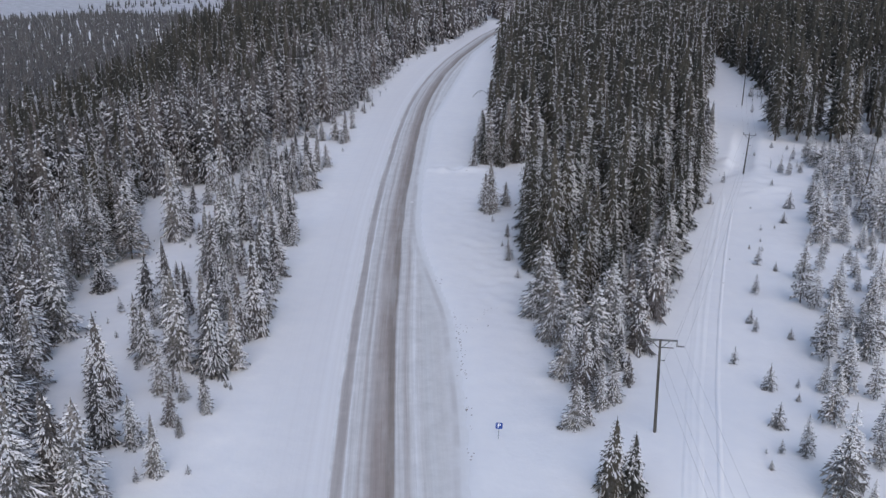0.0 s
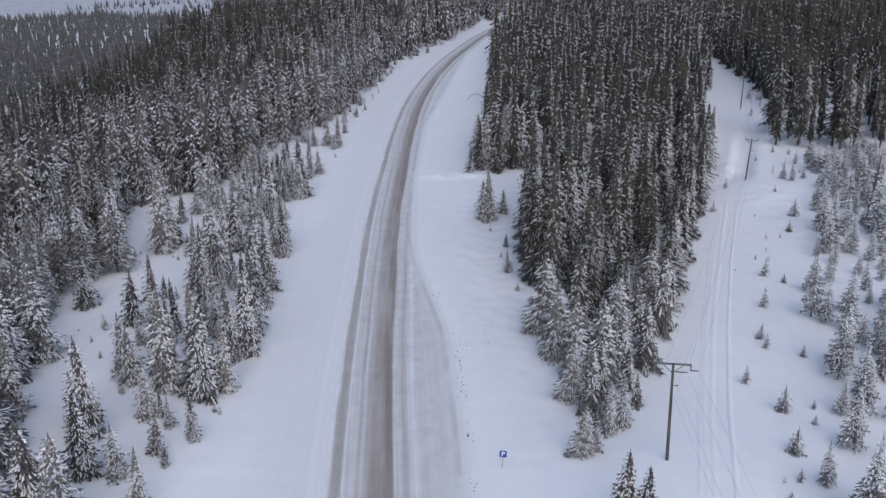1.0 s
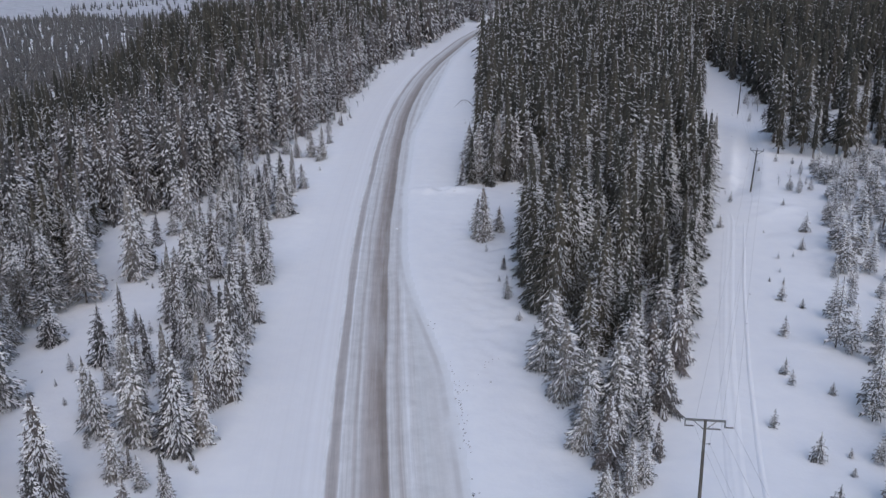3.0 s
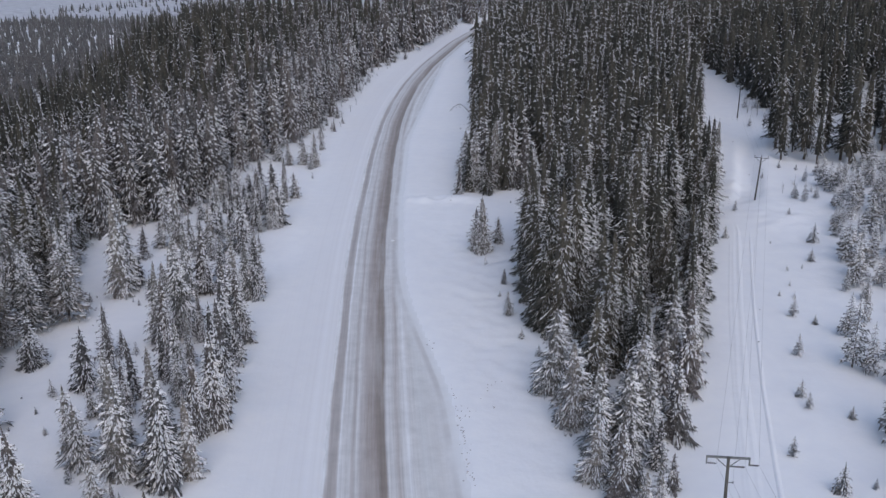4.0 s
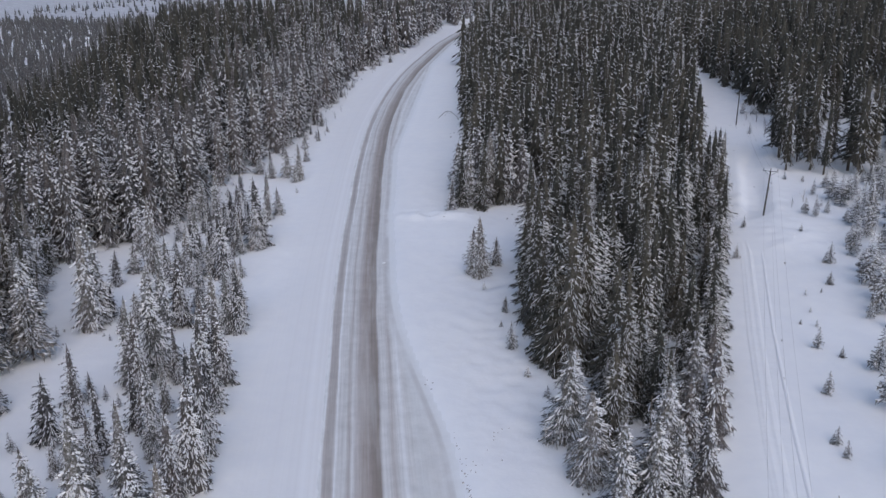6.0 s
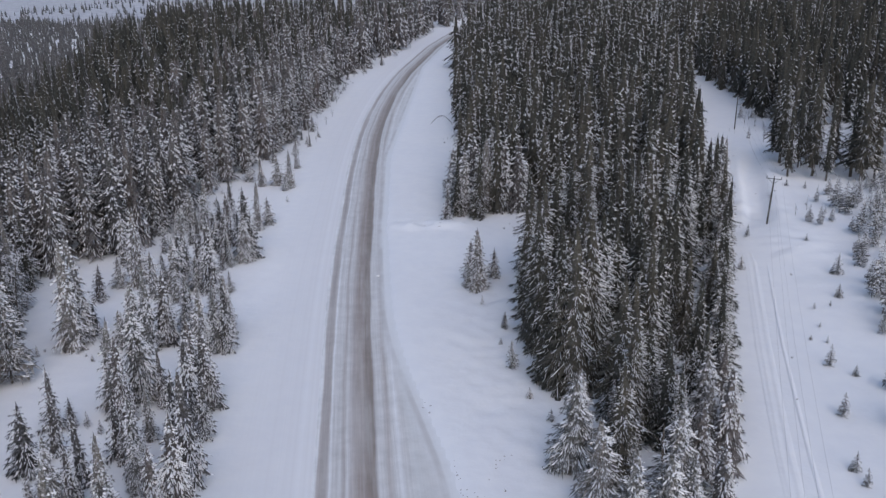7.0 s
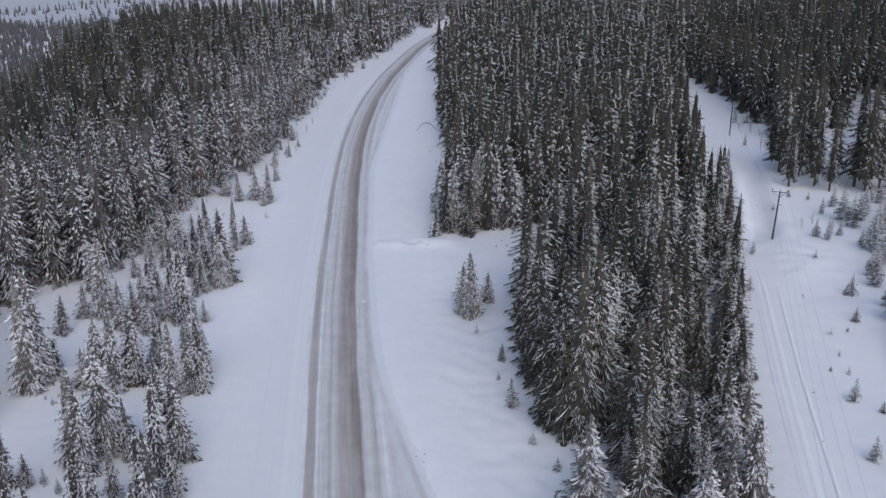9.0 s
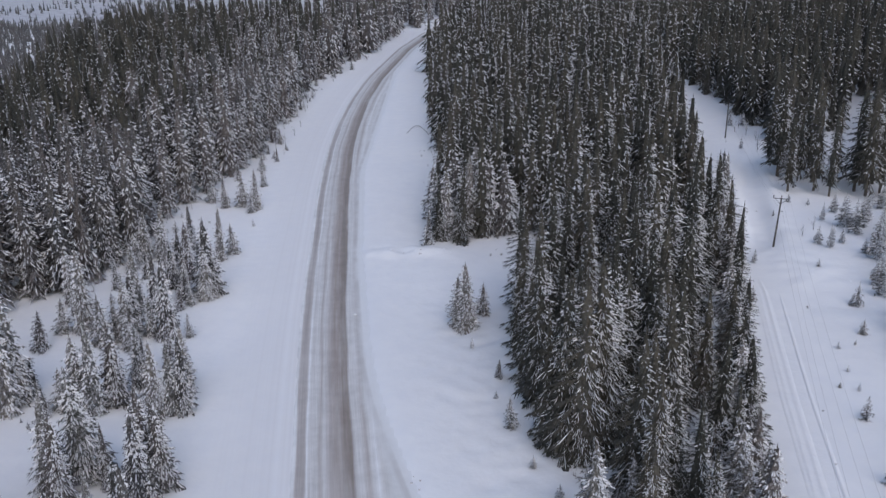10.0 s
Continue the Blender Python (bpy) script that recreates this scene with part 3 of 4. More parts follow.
# the snowy edge on the road's west side
plant_list("snowy", [(-41.0, 71.0, 10.2), (-38.6, 64.9, 8.0), (-31.7, 60.7, 6.0), (-31.1, 70.9, 5.1), (-37.2, 79.6, 11.6), (-33.2, 78.7, 10.6), (-31.2, 80.1, 8.2), (-31.7, 88.4, 10.0),
                     (-34.7, 106.6, 8.6), (-36.2, 118.9, 8.6), (-41.2, 149.0, 10.6), (-54.3, 121.5, 13.2),  (-37.8, 88.6, 8.0),
                     (-32.9, 87.0, 8.3), (-32.4, 93.8, 10.8), (-37.2, 122.5, 7.9), (-43.8, 120.9, 9.0), (-46.8, 119.4, 8.4), (-33.4, 100.8, 7.0)], 1.15)
plant_list("snowy", [(-41.3, 147.0, 7.5), (-37.6, 124.8, 5.8), (-38.6, 118.0, 8.7), (-42.8, 136.0, 10.4), (-47.4, 137.8, 8.2), (-42.2, 123.9, 7.0), (-45.1, 119.0, 10.5), (-53.3, 138.0, 10.9), (-54.0, 119.0, 13.6),
                     (-44.0, 105.6, 10.0), (-35.7, 104.2, 9.6), (-36.6, 108.6, 9.0), (-42.5, 104.2, 8.8), (-42.0, 108.0, 11.0), (-39.2, 106.3, 6.5), (-48.4, 142.7, 9.1), (-46.6, 143.4, 9.0), (-48.1, 187.2, 6.1), (-42.3, 185.3, 7.3),
                     (-34.8, 98.2, 8.6), (-37.4, 94.6, 8.0), (-35.2, 84.4, 7.2), (-38.4, 84.2, 6.6), (-40.3, 128.4, 6.0), (-44.5, 148.6, 6.4), (-45.2, 153.8, 7.6)])
plant_list("slim", [(-43.8, 83.7, 6.6), (-37.1, 74.2, 5.8), (-35.6, 64.7, 5.4), (-43.9, 73.6, 5.2), (-35.7, 74.6, 3.2), (-33.6, 68.7, 4.0), (-32.0, 66.8, 2.2), (-47.6, 95.1, 7.0), (-46.2, 97.9, 6.4), (-41.6, 93.1, 6.8),
                    (-46.4, 132.5, 4.8), (-56.6, 132.9, 5.0), (-55.8, 137.3, 4.6), (-49.0, 136.3, 5.2), (-49.8, 134.2, 6.5), (-44.9, 136.6, 5.1), (-40.5, 136.0, 3.2), (-43.6, 146.0, 4.8), (-58.5, 146.6, 7.8), (-53.2, 123.1, 4.2),
                    (-41.5, 164.0, 4.9), (-42.9, 183.5, 2.9), (-44.1, 199.8, 4.1), (-46.4, 211.4, 3.5), (-34.2, 72.8, 3.4), (-40.2, 97.4, 6.2)])
plant_list("sapling", [(-50.3, 93.2, 2.1), (-41.5, 78.6, 1.7), (-32.9, 59.6, 1.5), (-29.0, 61.2, 1.0), (-30.9, 75.9, 1.1), (-50.4, 124.2, 2.5), (-53.3, 146.4, 1.6), (-30.2, 75.4, 0.9), (-44.6, 191.5, 1.8), (-46.0, 222.0, 2.0), (-41.0, 176.0, 1.4),
                       (-56.2, 112.6, 1.6), (-47.4, 86.0, 1.0), (-57.6, 117.4, 1.5)])
plant_list("snowy", [(-55.1, 81.4, 10.4), (-48.0, 65.9, 10.9), (-53.9, 85.8, 11.7), (-37.9, 56.6, 10.6), (-41.2, 56.2, 10.2), (-36.0, 56.4, 9.6), (-39.4, 53.4, 9.7), (-34.8, 54.2, 8.0), (-52.0, 70.0, 10.0), (-50.2, 73.6, 9.0), (-55.9, 100.0, 6.4)], 1.6)

plant_list("edge_pine", [(-57.4, 111.4, 12.5), (-60.2, 108.2, 11.0), (-61.5, 104.0, 11.5)])
plant_list("snowy", [(-42.7, 89.5, 7.2), (-41.1, 90.0, 6.1), (-38.2, 100.1, 6.1), (-36.5, 92.1, 5.6), (-38.5, 80.8, 6.6), (-42.7, 161.2, 8.3), (-47.5, 135.0, 8.0), (-37.3, 118.6, 8.0)])
plant_list("slim", [(-41.4, 81.1, 6.5), (-35.0, 81.3, 4.8), (-44.5, 89.4, 3.6), (-49.8, 118.2, 3.4), (-46.8, 102.4, 3.3), (-48.5, 102.3, 6.5), (-43.1, 127.4, 4.4), (-40.7, 118.4, 2.8), (-49.3, 123.8, 4.9), (-48.7, 119.8, 4.7), (-43.6, 143.7, 3.4),
                    (-45.3, 187.9, 6.0), (-39.3, 96.7, 4.4), (-42.7, 144.9, 3.3)])
plant_list("sapling", [(-45.3, 102.4, 1.7), (-43.5, 101.2, 1.6), (-50.3, 89.8, 0.9), (-51.8, 117.2, 0.6), (-50.6, 116.1, 0.9), (-43.0, 124.2, 1.7)])

# the stand between road and power line, and its snowy tip
plant_list("tail", [(3.8, 70.5, 4.8), (4.9, 71.4, 4.0), (6.3, 74.2, 5.3), (7.7, 75.4, 5.2), (8.8, 82.9, 5.0), (9.4, 79.4, 3.6), (4.0, 85.0, 9.6), (4.8, 77.8, 7.3), (6.3, 85.4, 9.0), (8.7, 86.6, 7.8), (11.2, 88.3, 8.0),
                     (14.0, 97.5, 9.4), (2.2, 90.4, 8.8), (0.6, 96.4, 9.4), (3.2, 81.0, 6.2), (6.0, 80.4, 6.6), (10.9, 93.6, 8.4), (12.9, 101.6, 8.6), (8.2, 91.2, 9.2), (15.6, 104.8, 8.0), (1.6, 100.6, 8.0)], 1.25)
plant_list("stand", [(2.2, 109.8, 18.5), (0.4, 111.6, 17.4), (-0.4, 113.2, 13.9), (-0.6, 120.4, 17.5), (-1.2, 124.6, 16.6), (-1.5, 130.3, 14.3), (3.8, 112.1, 19.0), (5.8, 105.0, 15.2), (17.0, 110.6, 11.8), (19.6, 120.7, 12.9), (22.0, 130.7, 13.4), (28.4, 153.1, 13.9), (30.0, 164.0, 14.6), (16.0, 108.5, 10.8), (19.3, 122.8, 11.9), (-10.8, 168.6, 10.1), (-7.4, 168.0, 12.3), (6.2, 101.4, 13.4), (9.2, 99.0, 12.3), (4.4, 94.0, 11.9), (-1.0, 137.0, 15.1), (-0.2, 143.6, 15.7), (25.4, 141.6, 14.1)], 1.1)
plant_list("snowy", [(-10.0, 170.0, 11.0), (-6.4, 171.2, 13.0), (-3.2, 172.0, 12.6), (-11.2, 174.6, 9.6), (-8.0, 175.4, 12.6), (-0.6, 171.6, 12.0), (-12.0, 180.0, 9.0), (-5.0, 176.6, 13.4)], 1.3)
plant_list("snowy", [(-7.5, 137.4, 8.6), (-8.5, 138.4, 6.6)], 1.25)
plant_list("bushy", [(6.4, 60.8, 7.0), (8.0, 60.5, 5.8)])
plant_list("slim", [(-5.4, 141.8, 4.3), (-12.6, 166.4, 5.6), (-3.9, 115.6, 3.4), (-4.4, 125.2, 2.2)])
plant_list("sapling", [(-7.1, 132.2, 1.4), (-2.4, 108.6, 1.4), (-0.6, 104.2, 1.5), (0.6, 102.2, 1.2), (-1.2, 100.2, 0.9), (2.4, 104.6, 1.6), (-5.0, 121.0, 1.0), (28.6, 143.4, 2.2), (33.0, 156.0, 2.0)])
plant_list("birch", [(11.6, 104.4, 7.6), (5.0, 113.4, 12.0), (13.4, 103.0, 6.6), (9.6, 105.6, 7.4), (7.0, 88.4, 8.6)])

# saplings and young pines along the power line
plant_list("sapling", [(20.9, 85.4, 2.0), (23.3, 80.2, 3.0), (27.4, 105.1, 2.6), (24.9, 96.0, 2.0), (25.0, 93.8, 1.8), (28.3, 91.8, 1.5), (31.8, 113.0, 1.4), (29.9, 115.2, 2.6), (33.7, 130.1, 1.0), (40.6, 141.0, 3.2), (37.8, 133.1, 2.0), (35.9, 130.8, 0.8),
                       (22.2, 72.6, 2.8), (21.5, 68.3, 1.4), (20.0, 65.5, 1.0), (20.1, 67.9, 0.7), (26.2, 80.8, 1.1), (25.5, 78.0, 1.1), (48.4, 166.2, 1.4), (40.7, 152.8, 1.3), (32.5, 124.9, 0.8), (30.2, 121.5, 0.8), (31.8, 120.8, 1.0), (47.7, 182.6, 1.6), (42.8, 175.8, 1.1)])
plant_list("pine", [(23.5, 68.2, 4.2), (32.1, 102.3, 8.2), (33.3, 100.7, 5.8), (31.4, 89.3, 7.8), (30.4, 87.2, 7.4), (35.1, 98.4, 5.4), (35.5, 95.4, 3.8), (36.1, 93.2, 4.3), (36.6, 90.4, 6.4), (30.7, 80.1, 6.1), (27.6, 74.0, 6.4), (28.5, 79.9, 3.9), (32.8, 79.1, 5.5), (30.5, 71.0, 5.1),
                    (25.7, 63.9, 7.6), (24.5, 62.0, 7.4), (29.3, 67.4, 4.0), (26.4, 60.6, 3.2), (42.3, 133.0, 7.6), (42.1, 127.8, 7.4), (38.7, 122.8, 3.6), (45.7, 133.1, 6.3), (42.1, 116.3, 2.8), (49.8, 133.3, 9.6), (50.6, 128.2, 9.6), (41.2, 103.0, 6.6), (45.4, 160.4, 3.7), (44.4, 162.3, 2.9)])
plant_list("pine", [(51.5, 166.1, 5.4), (53.4, 162.1, 5.8), (55.0, 154.7, 6.8), (59.5, 158.2, 5.7), (50.1, 144.8, 6.7), (44.0, 124.6, 6.0), (46.2, 139.2, 5.0), (55.8, 171.6, 4.6), (60.2, 172.4, 4.8), (49.2, 172.6, 3.0), (51.9, 220.4, 2.8), (56.0, 241.0, 4.0), (58.6, 240.0, 3.4), (64.0, 176.0, 4.0)])
plant_list("pine", [(44.8, 143.7, 4.3), (43.4, 137.0, 3.7), (40.5, 124.5, 6.7), (34.4, 110.0, 5.3), (49.6, 151.0, 5.3), (45.8, 147.2, 3.9), (37.5, 113.4, 4.7), (40.2, 120.0, 3.6), (45.5, 121.4, 4.6), (34.9, 87.2, 5.8), (42.2, 106.0, 5.2), (39.2, 99.1, 5.6),
                    (49.8, 141.0, 4.2), (54.1, 150.6, 7.8), (51.0, 154.0, 8.0), (51.3, 169.4, 5.5), (53.9, 169.2, 4.9), (58.0, 153.9, 7.0), (47.8, 149.8, 4.0), (48.0, 162.3, 2.6), (52.7, 176.6, 3.3), (50.3, 180.9, 1.4)])
plant_list("snowy", [(31.4, 167.4, 13.6), (32.6, 170.6, 12.4), (26.9, 148.6, 9.6), (24.2, 140.0, 9.0), (22.9, 134.6, 8.6), (21.2, 128.6, 8.2), (19.6, 124.8, 8.8), (18.4, 117.4, 8.4), (17.0, 112.6, 7.8), (15.8, 107.4, 7.0), (28.6, 157.6, 9.8), (14.9, 101.0, 6.6)], 1.1)
plant_list("tail", [(10.2, 101.6, 6.6), (16.0, 103.2, 4.6), (4.9, 102.6, 5.2), (13.0, 98.8, 6.8)], 1.2)
plant_list("bush", [(46.2, 168.4, 2.6), (43.4, 165.6, 2.2), (57.2, 238.6, 3.4), (55.4, 220.5, 3.6), (56.6, 231.6, 4.0), (54.0, 216.6, 2.8), (56.8, 226.0, 3.0), (55.2, 235.0, 3.2), (50.4, 225.6, 1.0), (49.6, 227.0, 0.9), (33.2, 160.6, 1.0), (-44.8, 205.6, 2.4), (-47.0, 229.0, 2.6), (-50.6, 131.0, 1.2)])

# ---- woods ----
WEST = np.array([(30, -42), (64, -50), (80, -56), (99, -58.5), (113, -60.5), (119, -60), (128, -62.5), (135, -65), (143, -66.5), (148, -63), (152, -60), (156, -57), (160, -55.5), (178, -57.5), (205, -52), (214, -47.5), (257, -49.5), (305, -50), (377, -41), (452, -27), (515, -12.5), (560, 9), (620, 52), (700, 120)])
WEST_END = np.array([(30, -105), (192, -122), (320, -138), (367, -152), (450, -165), (600, -190), (900, -240)])
STAND_L = np.array([(86, 5.3), (92, 2.5), (107, 3.2), (113, 1.2), (121, 0.4), (130, 0.0), (148, 0.4), (154, 2.3), (166, -1.7), (168, -8.9), (182, -10.5), (211, -11.5), (248, -12.9), (312, -14.9), (370, -14.5), (400, -11.7), (450, -2.7), (517, 12), (560, 34), (620, 79), (700, 150)])
STAND_R = np.array([(86, 8.3), (91, 10.3), (104, 13.8), (111, 15.4), (122, 18.6), (131, 21.0), (147, 25.4), (164, 29.4), (196, 37.2), (221, 40.8), (241, 45.6), (274, 51.6), (316, 60), (319, 61), (330, 900)])
EAST_L = np.array([(183, 76), (184, 62), (187, 56.5), (190, 50.5), (206, 53), (209, 60), (244, 59.5), (250, 58.9), (262, 59.4), (294, 60.2), (316, 60.9), (330, 62)])


def cut(table, y):
    return float(np.interp(y, table[:, 0], table[:, 1]))


def scatter(y0, y1, gap, inside, seed):
    """Jittered rows of places where inside(x, y) holds."""
    r, out, y, row = random.Random(seed), [], y0, 0
    while y < y1:
        g = gap(y)
        x = -420.0 + (row % 2) * g / 2
        while x < 420:
            px, py = x + r.uniform(-0.42, 0.42) * g, y + r.uniform(-0.42, 0.42) * g
            if inside(px, py):
                out.append((px, py))
            x += g
        y += g * 0.9
        row += 1
    return out


def gap_of(y):
    return 3.7 + 1.1 * float(step(110, 230, y)) + 1.5 * float(step(230, 400, y)) + 1.8 * float(step(400, 480, y))


def in_view(x, y):
    return -0.68 * y - 14 < x < 0.53 * (y - 40) + 14


west = scatter(40, 620, gap_of, lambda x, y: cut(WEST_END, y) < x < cut(WEST, y) and in_view(x, y) and (y < 510 or x > -70), 1)
stand = scatter(86, 320, lambda y: gap_of(y) * 1.1, lambda x, y: cut(STAND_L, y) < x < cut(STAND_R, y) and not (x > 20 and abs(y - 164 - 0.05 * x) < 2.5) and not (x < 4.6 and 99 < y < 108.5) and not (x < 6.5 and 149 < y < 166), 2)
east = scatter(183, 330, gap_of, lambda x, y: cut(EAST_L, y) < x and in_view(x, y) and not (200 < y < 266 and abs(x - 66 - 0.52 * (y - 204)) < 3.3) and not (196 < y < 242 and abs(x - 58.8 - 0.43 * (y - 198)) < 1.7) and (x - 66.5) ** 2 + (y - 221) ** 2 > 12, 3)
north = scatter(320, 570, gap_of, lambda x, y: x > cut(STAND_L, y) and not (y < 332 and 58 < x < 63) and in_view(x, y) and (y < 440 or x < 210), 4)
marsh = scatter(140, 700, lambda y: 4.1 + 1.3 * float(step(300, 480, y)), lambda x, y: -0.72 * y - (40 if y > 235 else 12) < x < cut(WEST_END, y) - 3 and math.hypot(x, y) < 730 + 30 * math.sin(x * 0.05), 5)
lake = scatter(640, 1150, lambda y: 13.0, lambda x, y: x < cut(WEST_END, y) - 20 and in_view(x, y) and wave(x, y, 50, 31) > -0.1, 6)
EAST_FEET = [(52.7, 206.3), (49.7, 188.4), (53.8, 194.7), (57.6, 201.1), (54.2, 188.3), (55.4, 184.8), (59.6, 192.9), (61.1, 183.8), (64.0, 185.0), (60.4, 186.6), (69.0, 184.4), (51.4, 198.0)]
east = EAST_FEET + [p for p in east if all((p[0] - a) ** 2 + (p[1] - b) ** 2 > 5.5 for a, b in EAST_FEET)]
west, stand = [p for p in west if free(*p, 1.9)], [p for p in stand if free(*p, 1.7)]

# fringe of shrubs and seedlings where the western forest meets the verge
for x, y in scatter(150, 400, lambda y: 3.2, lambda x, y: -0.6 < x - cut(WEST, y) < 4.2, 12):
    if rng.random() < 0.62:
        key = rng.choice(("sapling", "slim", "bush", "bush", "bush"))
        planted(key, x, y, rng.uniform(1.0, 4.6) if key == "slim" else rng.uniform(0.7, 2.4), rng, 1.4)


def stand_height(x, y):
    return rng.uniform(12.5, 19.0) * (0.55 + 0.45 * float(step(90, 118, y))) * (0.8 + 0.2 * min(1, max(0, min(x - cut(STAND_L, y), cut(STAND_R, y) - x) / 4)))


PINES = np.array([(56, 24.5), (62, 26), (78, 29), (98, 35), (128, 44), (150, 47), (168, 51), (180, 58)])
for x, y in scatter(56, 182, lambda y: 4.0 - 0.5 * float(step(125, 150, y)), lambda x, y: cut(PINES, y) < x < 0.53 * (y - 40) + 12 and free(x, y, 2.2), 9):
    planted("pine", x, y, rng.uniform(2.2, 6.2), rng)
for x, y in scatter(142, 164, lambda y: 3.0, lambda x, y: y > 145 and -55 < x < -43.5 - 0.06 * (y - 142) and free(x, y, 1.9) and wave(x, y, 7, 41) > -0.25, 14):
    key = rng.choice(("slim", "snowy", "snowy", "bush", "slim"))
    planted(key, x, y, rng.uniform(3.2, 8.0) if key in ("slim", "snowy") else rng.uniform(1.2, 2.8), rng, 1.25)
    spots.append((x, y))
west = [p for p in west if free(*p, 1.6)]
near_west = [p for p in west if p[1] < 140 and p[0] > -72]
near_stand = [p for p in stand if p[1] < 158]
for x, y in near_west:
    if rng.random() < 0.26:
        planted("birch", x, y, rng.uniform(7, 10), rng)
    elif x < (-62 if y > 105 else -66) - rng.uniform(0, 10):
        planted("stand", x, y, rng.uniform(10, 15), rng, 1.1)
    else:
        planted("forest", x, y, rng.uniform(10, 14.5), rng)
for x, y in near_stand:
    planted("stand", x, y, stand_height(x, y), rng)


def wood(name, groups, label, category, at_edge=None):
    """One joined mesh of far trees: groups of (shapes, places with heights, needles). Trees away from an edge have bare lower trunks."""
    V, F, I, S, mats, base = [], [], [], [], [], 0
    for shapes, places, needles in groups:
        if needles not in mats:
            mats.append(needles)
        slot_of = {0: mats.index(needles)}
        for extra, slot in ((LOAD, 1), (BARK, 2)):
            if extra not in mats:
                mats.append(extra)
            slot_of[slot] = mats.index(extra)
        flat = []
        for s, tall in shapes:
            v = np.array([tuple(p) for k in (0, 1, 2) for p in s.v[k]], float)
            off, f, ix = 0, [], []
            for k in (0, 1, 2):
                f += [(a + off, b + off, c + off) for a, b, c in s.f[k]]
                ix += [slot_of[k]] * len(s.f[k])
                off += len(s.v[k])
            f, ix = np.array(f), np.array(ix)
            inner = (v[f][:, :, 2].max(1) > 0.24 * tall) | (ix == slot_of[2])
            flat.append((v / tall, f, ix, f[inner], ix[inner]))
        for x, y, tall in places:
            v, f, ix, f_inner, ix_inner = rng.choice(flat)
            if at_edge and not at_edge(x, y):
                used = np.unique(f_inner)
                v, f, ix = v[used], np.searchsorted(used, f_inner), ix_inner
            a, w = rng.uniform(-0.45, 0.45), rng.uniform(0.8, 1.2) * tall
            c, s = math.cos(a) * w, math.sin(a) * w
            q = np.stack([v[:, 0] * c - v[:, 1] * s + x, v[:, 0] * s + v[:, 1] * c + y, v[:, 2] * tall + float(base_height(x, y)) + 0.1], 1)
            V.append(q)
            F.append(f + base)
            I.append(ix)
            S.append(np.full(len(q), rng.random(), np.float32))
            base += len(q)
    me = mesh_of(name, np.concatenate(V), np.concatenate(F), mats, np.concatenate(I))
    me.attributes.new("shade", "FLOAT", "POINT").data.foreach_set("value", np.concatenate(S))
    return tagged(new(name, me), label, category, kind="stuff")


MID_DARK = [(spruce(800 + i, 16, 2.5 + 0.14 * i, 20, 8, 2, 0.54 + 0.09 * i, 0.03, 0.05, 0.6, 0.62, 0.45, 4, 0.105, 0.28, 0.52), 16) for i in range(6)]
MID_RIME = [(spruce(820 + i, 14, 2.4 + 0.15 * i, 19, 8, 2, 0.84 + 0.08 * i, 0.03, 0.05, 0.6, 0.6, 0.45, 4, 0.115, 0.28, 0.6), 14) for i in range(6)]
EDGE_DARK = [(spruce(835 + i, 17, 1.95 + 0.17 * i, 25, 9, 3, 0.46 + 0.06 * i, 0.03, 0.17, 0.55, 0.55, 0.42, 5, 0.055, 0.22, 0.55), 17) for i in range(4)]
FAR_DARK = [(spruce(840 + i, 16, 2.6 + 0.16 * i, 14, 8, 1, 0.62 + 0.09 * i, 0.04, 0.06, 0.58, 0.66, 0.42, 3, 0.15, 0.42, 0.6), 16) for i in range(5)]
FAR_BLACK = [(spruce(900 + i, 16, 2.6 + 0.16 * i, 13, 7, 1, 0.34 + 0.08 * i, 0.04, 0.06, 0.56, 0.66, 0.46, 3, 0.13, 0.42, 0.45), 16) for i in range(4)]
FAR_RIME = [(spruce(880 + i, 15, 2.5 + 0.18 * i, 14, 8, 1, 0.92 + 0.09 * i, 0.04, 0.06, 0.58, 0.66, 0.42, 3, 0.165, 0.42, 0.66), 15) for i in range(5)]
LOW_RIME = [(spruce(860 + i, 9, 2.6 + 0.25 * i, 4, 4, 1, 0.12 + 0.08 * i, 0.04, 0.03, 0.8, 0.5, 0.42, 3, 0.2, 0.7, 0.5), 9) for i in range(5)]
END_DARK = [(spruce(920 + i, 16, 2.8 + 0.16 * i, 10, 7, 1, 0.66 + 0.08 * i, 0.05, 0.06, 0.58, 0.66, 0.45, 3, 0.22, 0.48, 0.62), 16) for i in range(4)]
END_RIME = [(spruce(940 + i, 15, 2.8 + 0.18 * i, 10, 7, 1, 0.8 + 0.08 * i, 0.05, 0.06, 0.58, 0.66, 0.45, 3, 0.24, 0.48, 0.66), 15) for i in range(4)]


def tall_of(places, lo, hi):
    return [(x, y, rng.uniform(lo, hi)) for x, y in places]


far_west = [p for p in west if p not in set(near_west)]
far_stand = [p for p in stand if p not in set(near_stand)]
def west_tall(places):
    """Lower trees towards the forest's far side."""
    return [(x, y, rng.uniform(11.5, 17.5) * (1.06 + 0.16 * float(step(310, 400, y)) - 0.32 * float(step(45, 0, x - cut(WEST_END, y))) * float(step(330, 250, y)))) for x, y in places]


def west_rim(p):
    return p[0] < cut(WEST_END, p[1]) + (36 + 0.14 * p[1]) * rng.uniform(0.3, 1.5)


def close_west(p):
    return p[1] < 200 or p[1] < 290 and p[0] > cut(WEST, p[1]) - 16


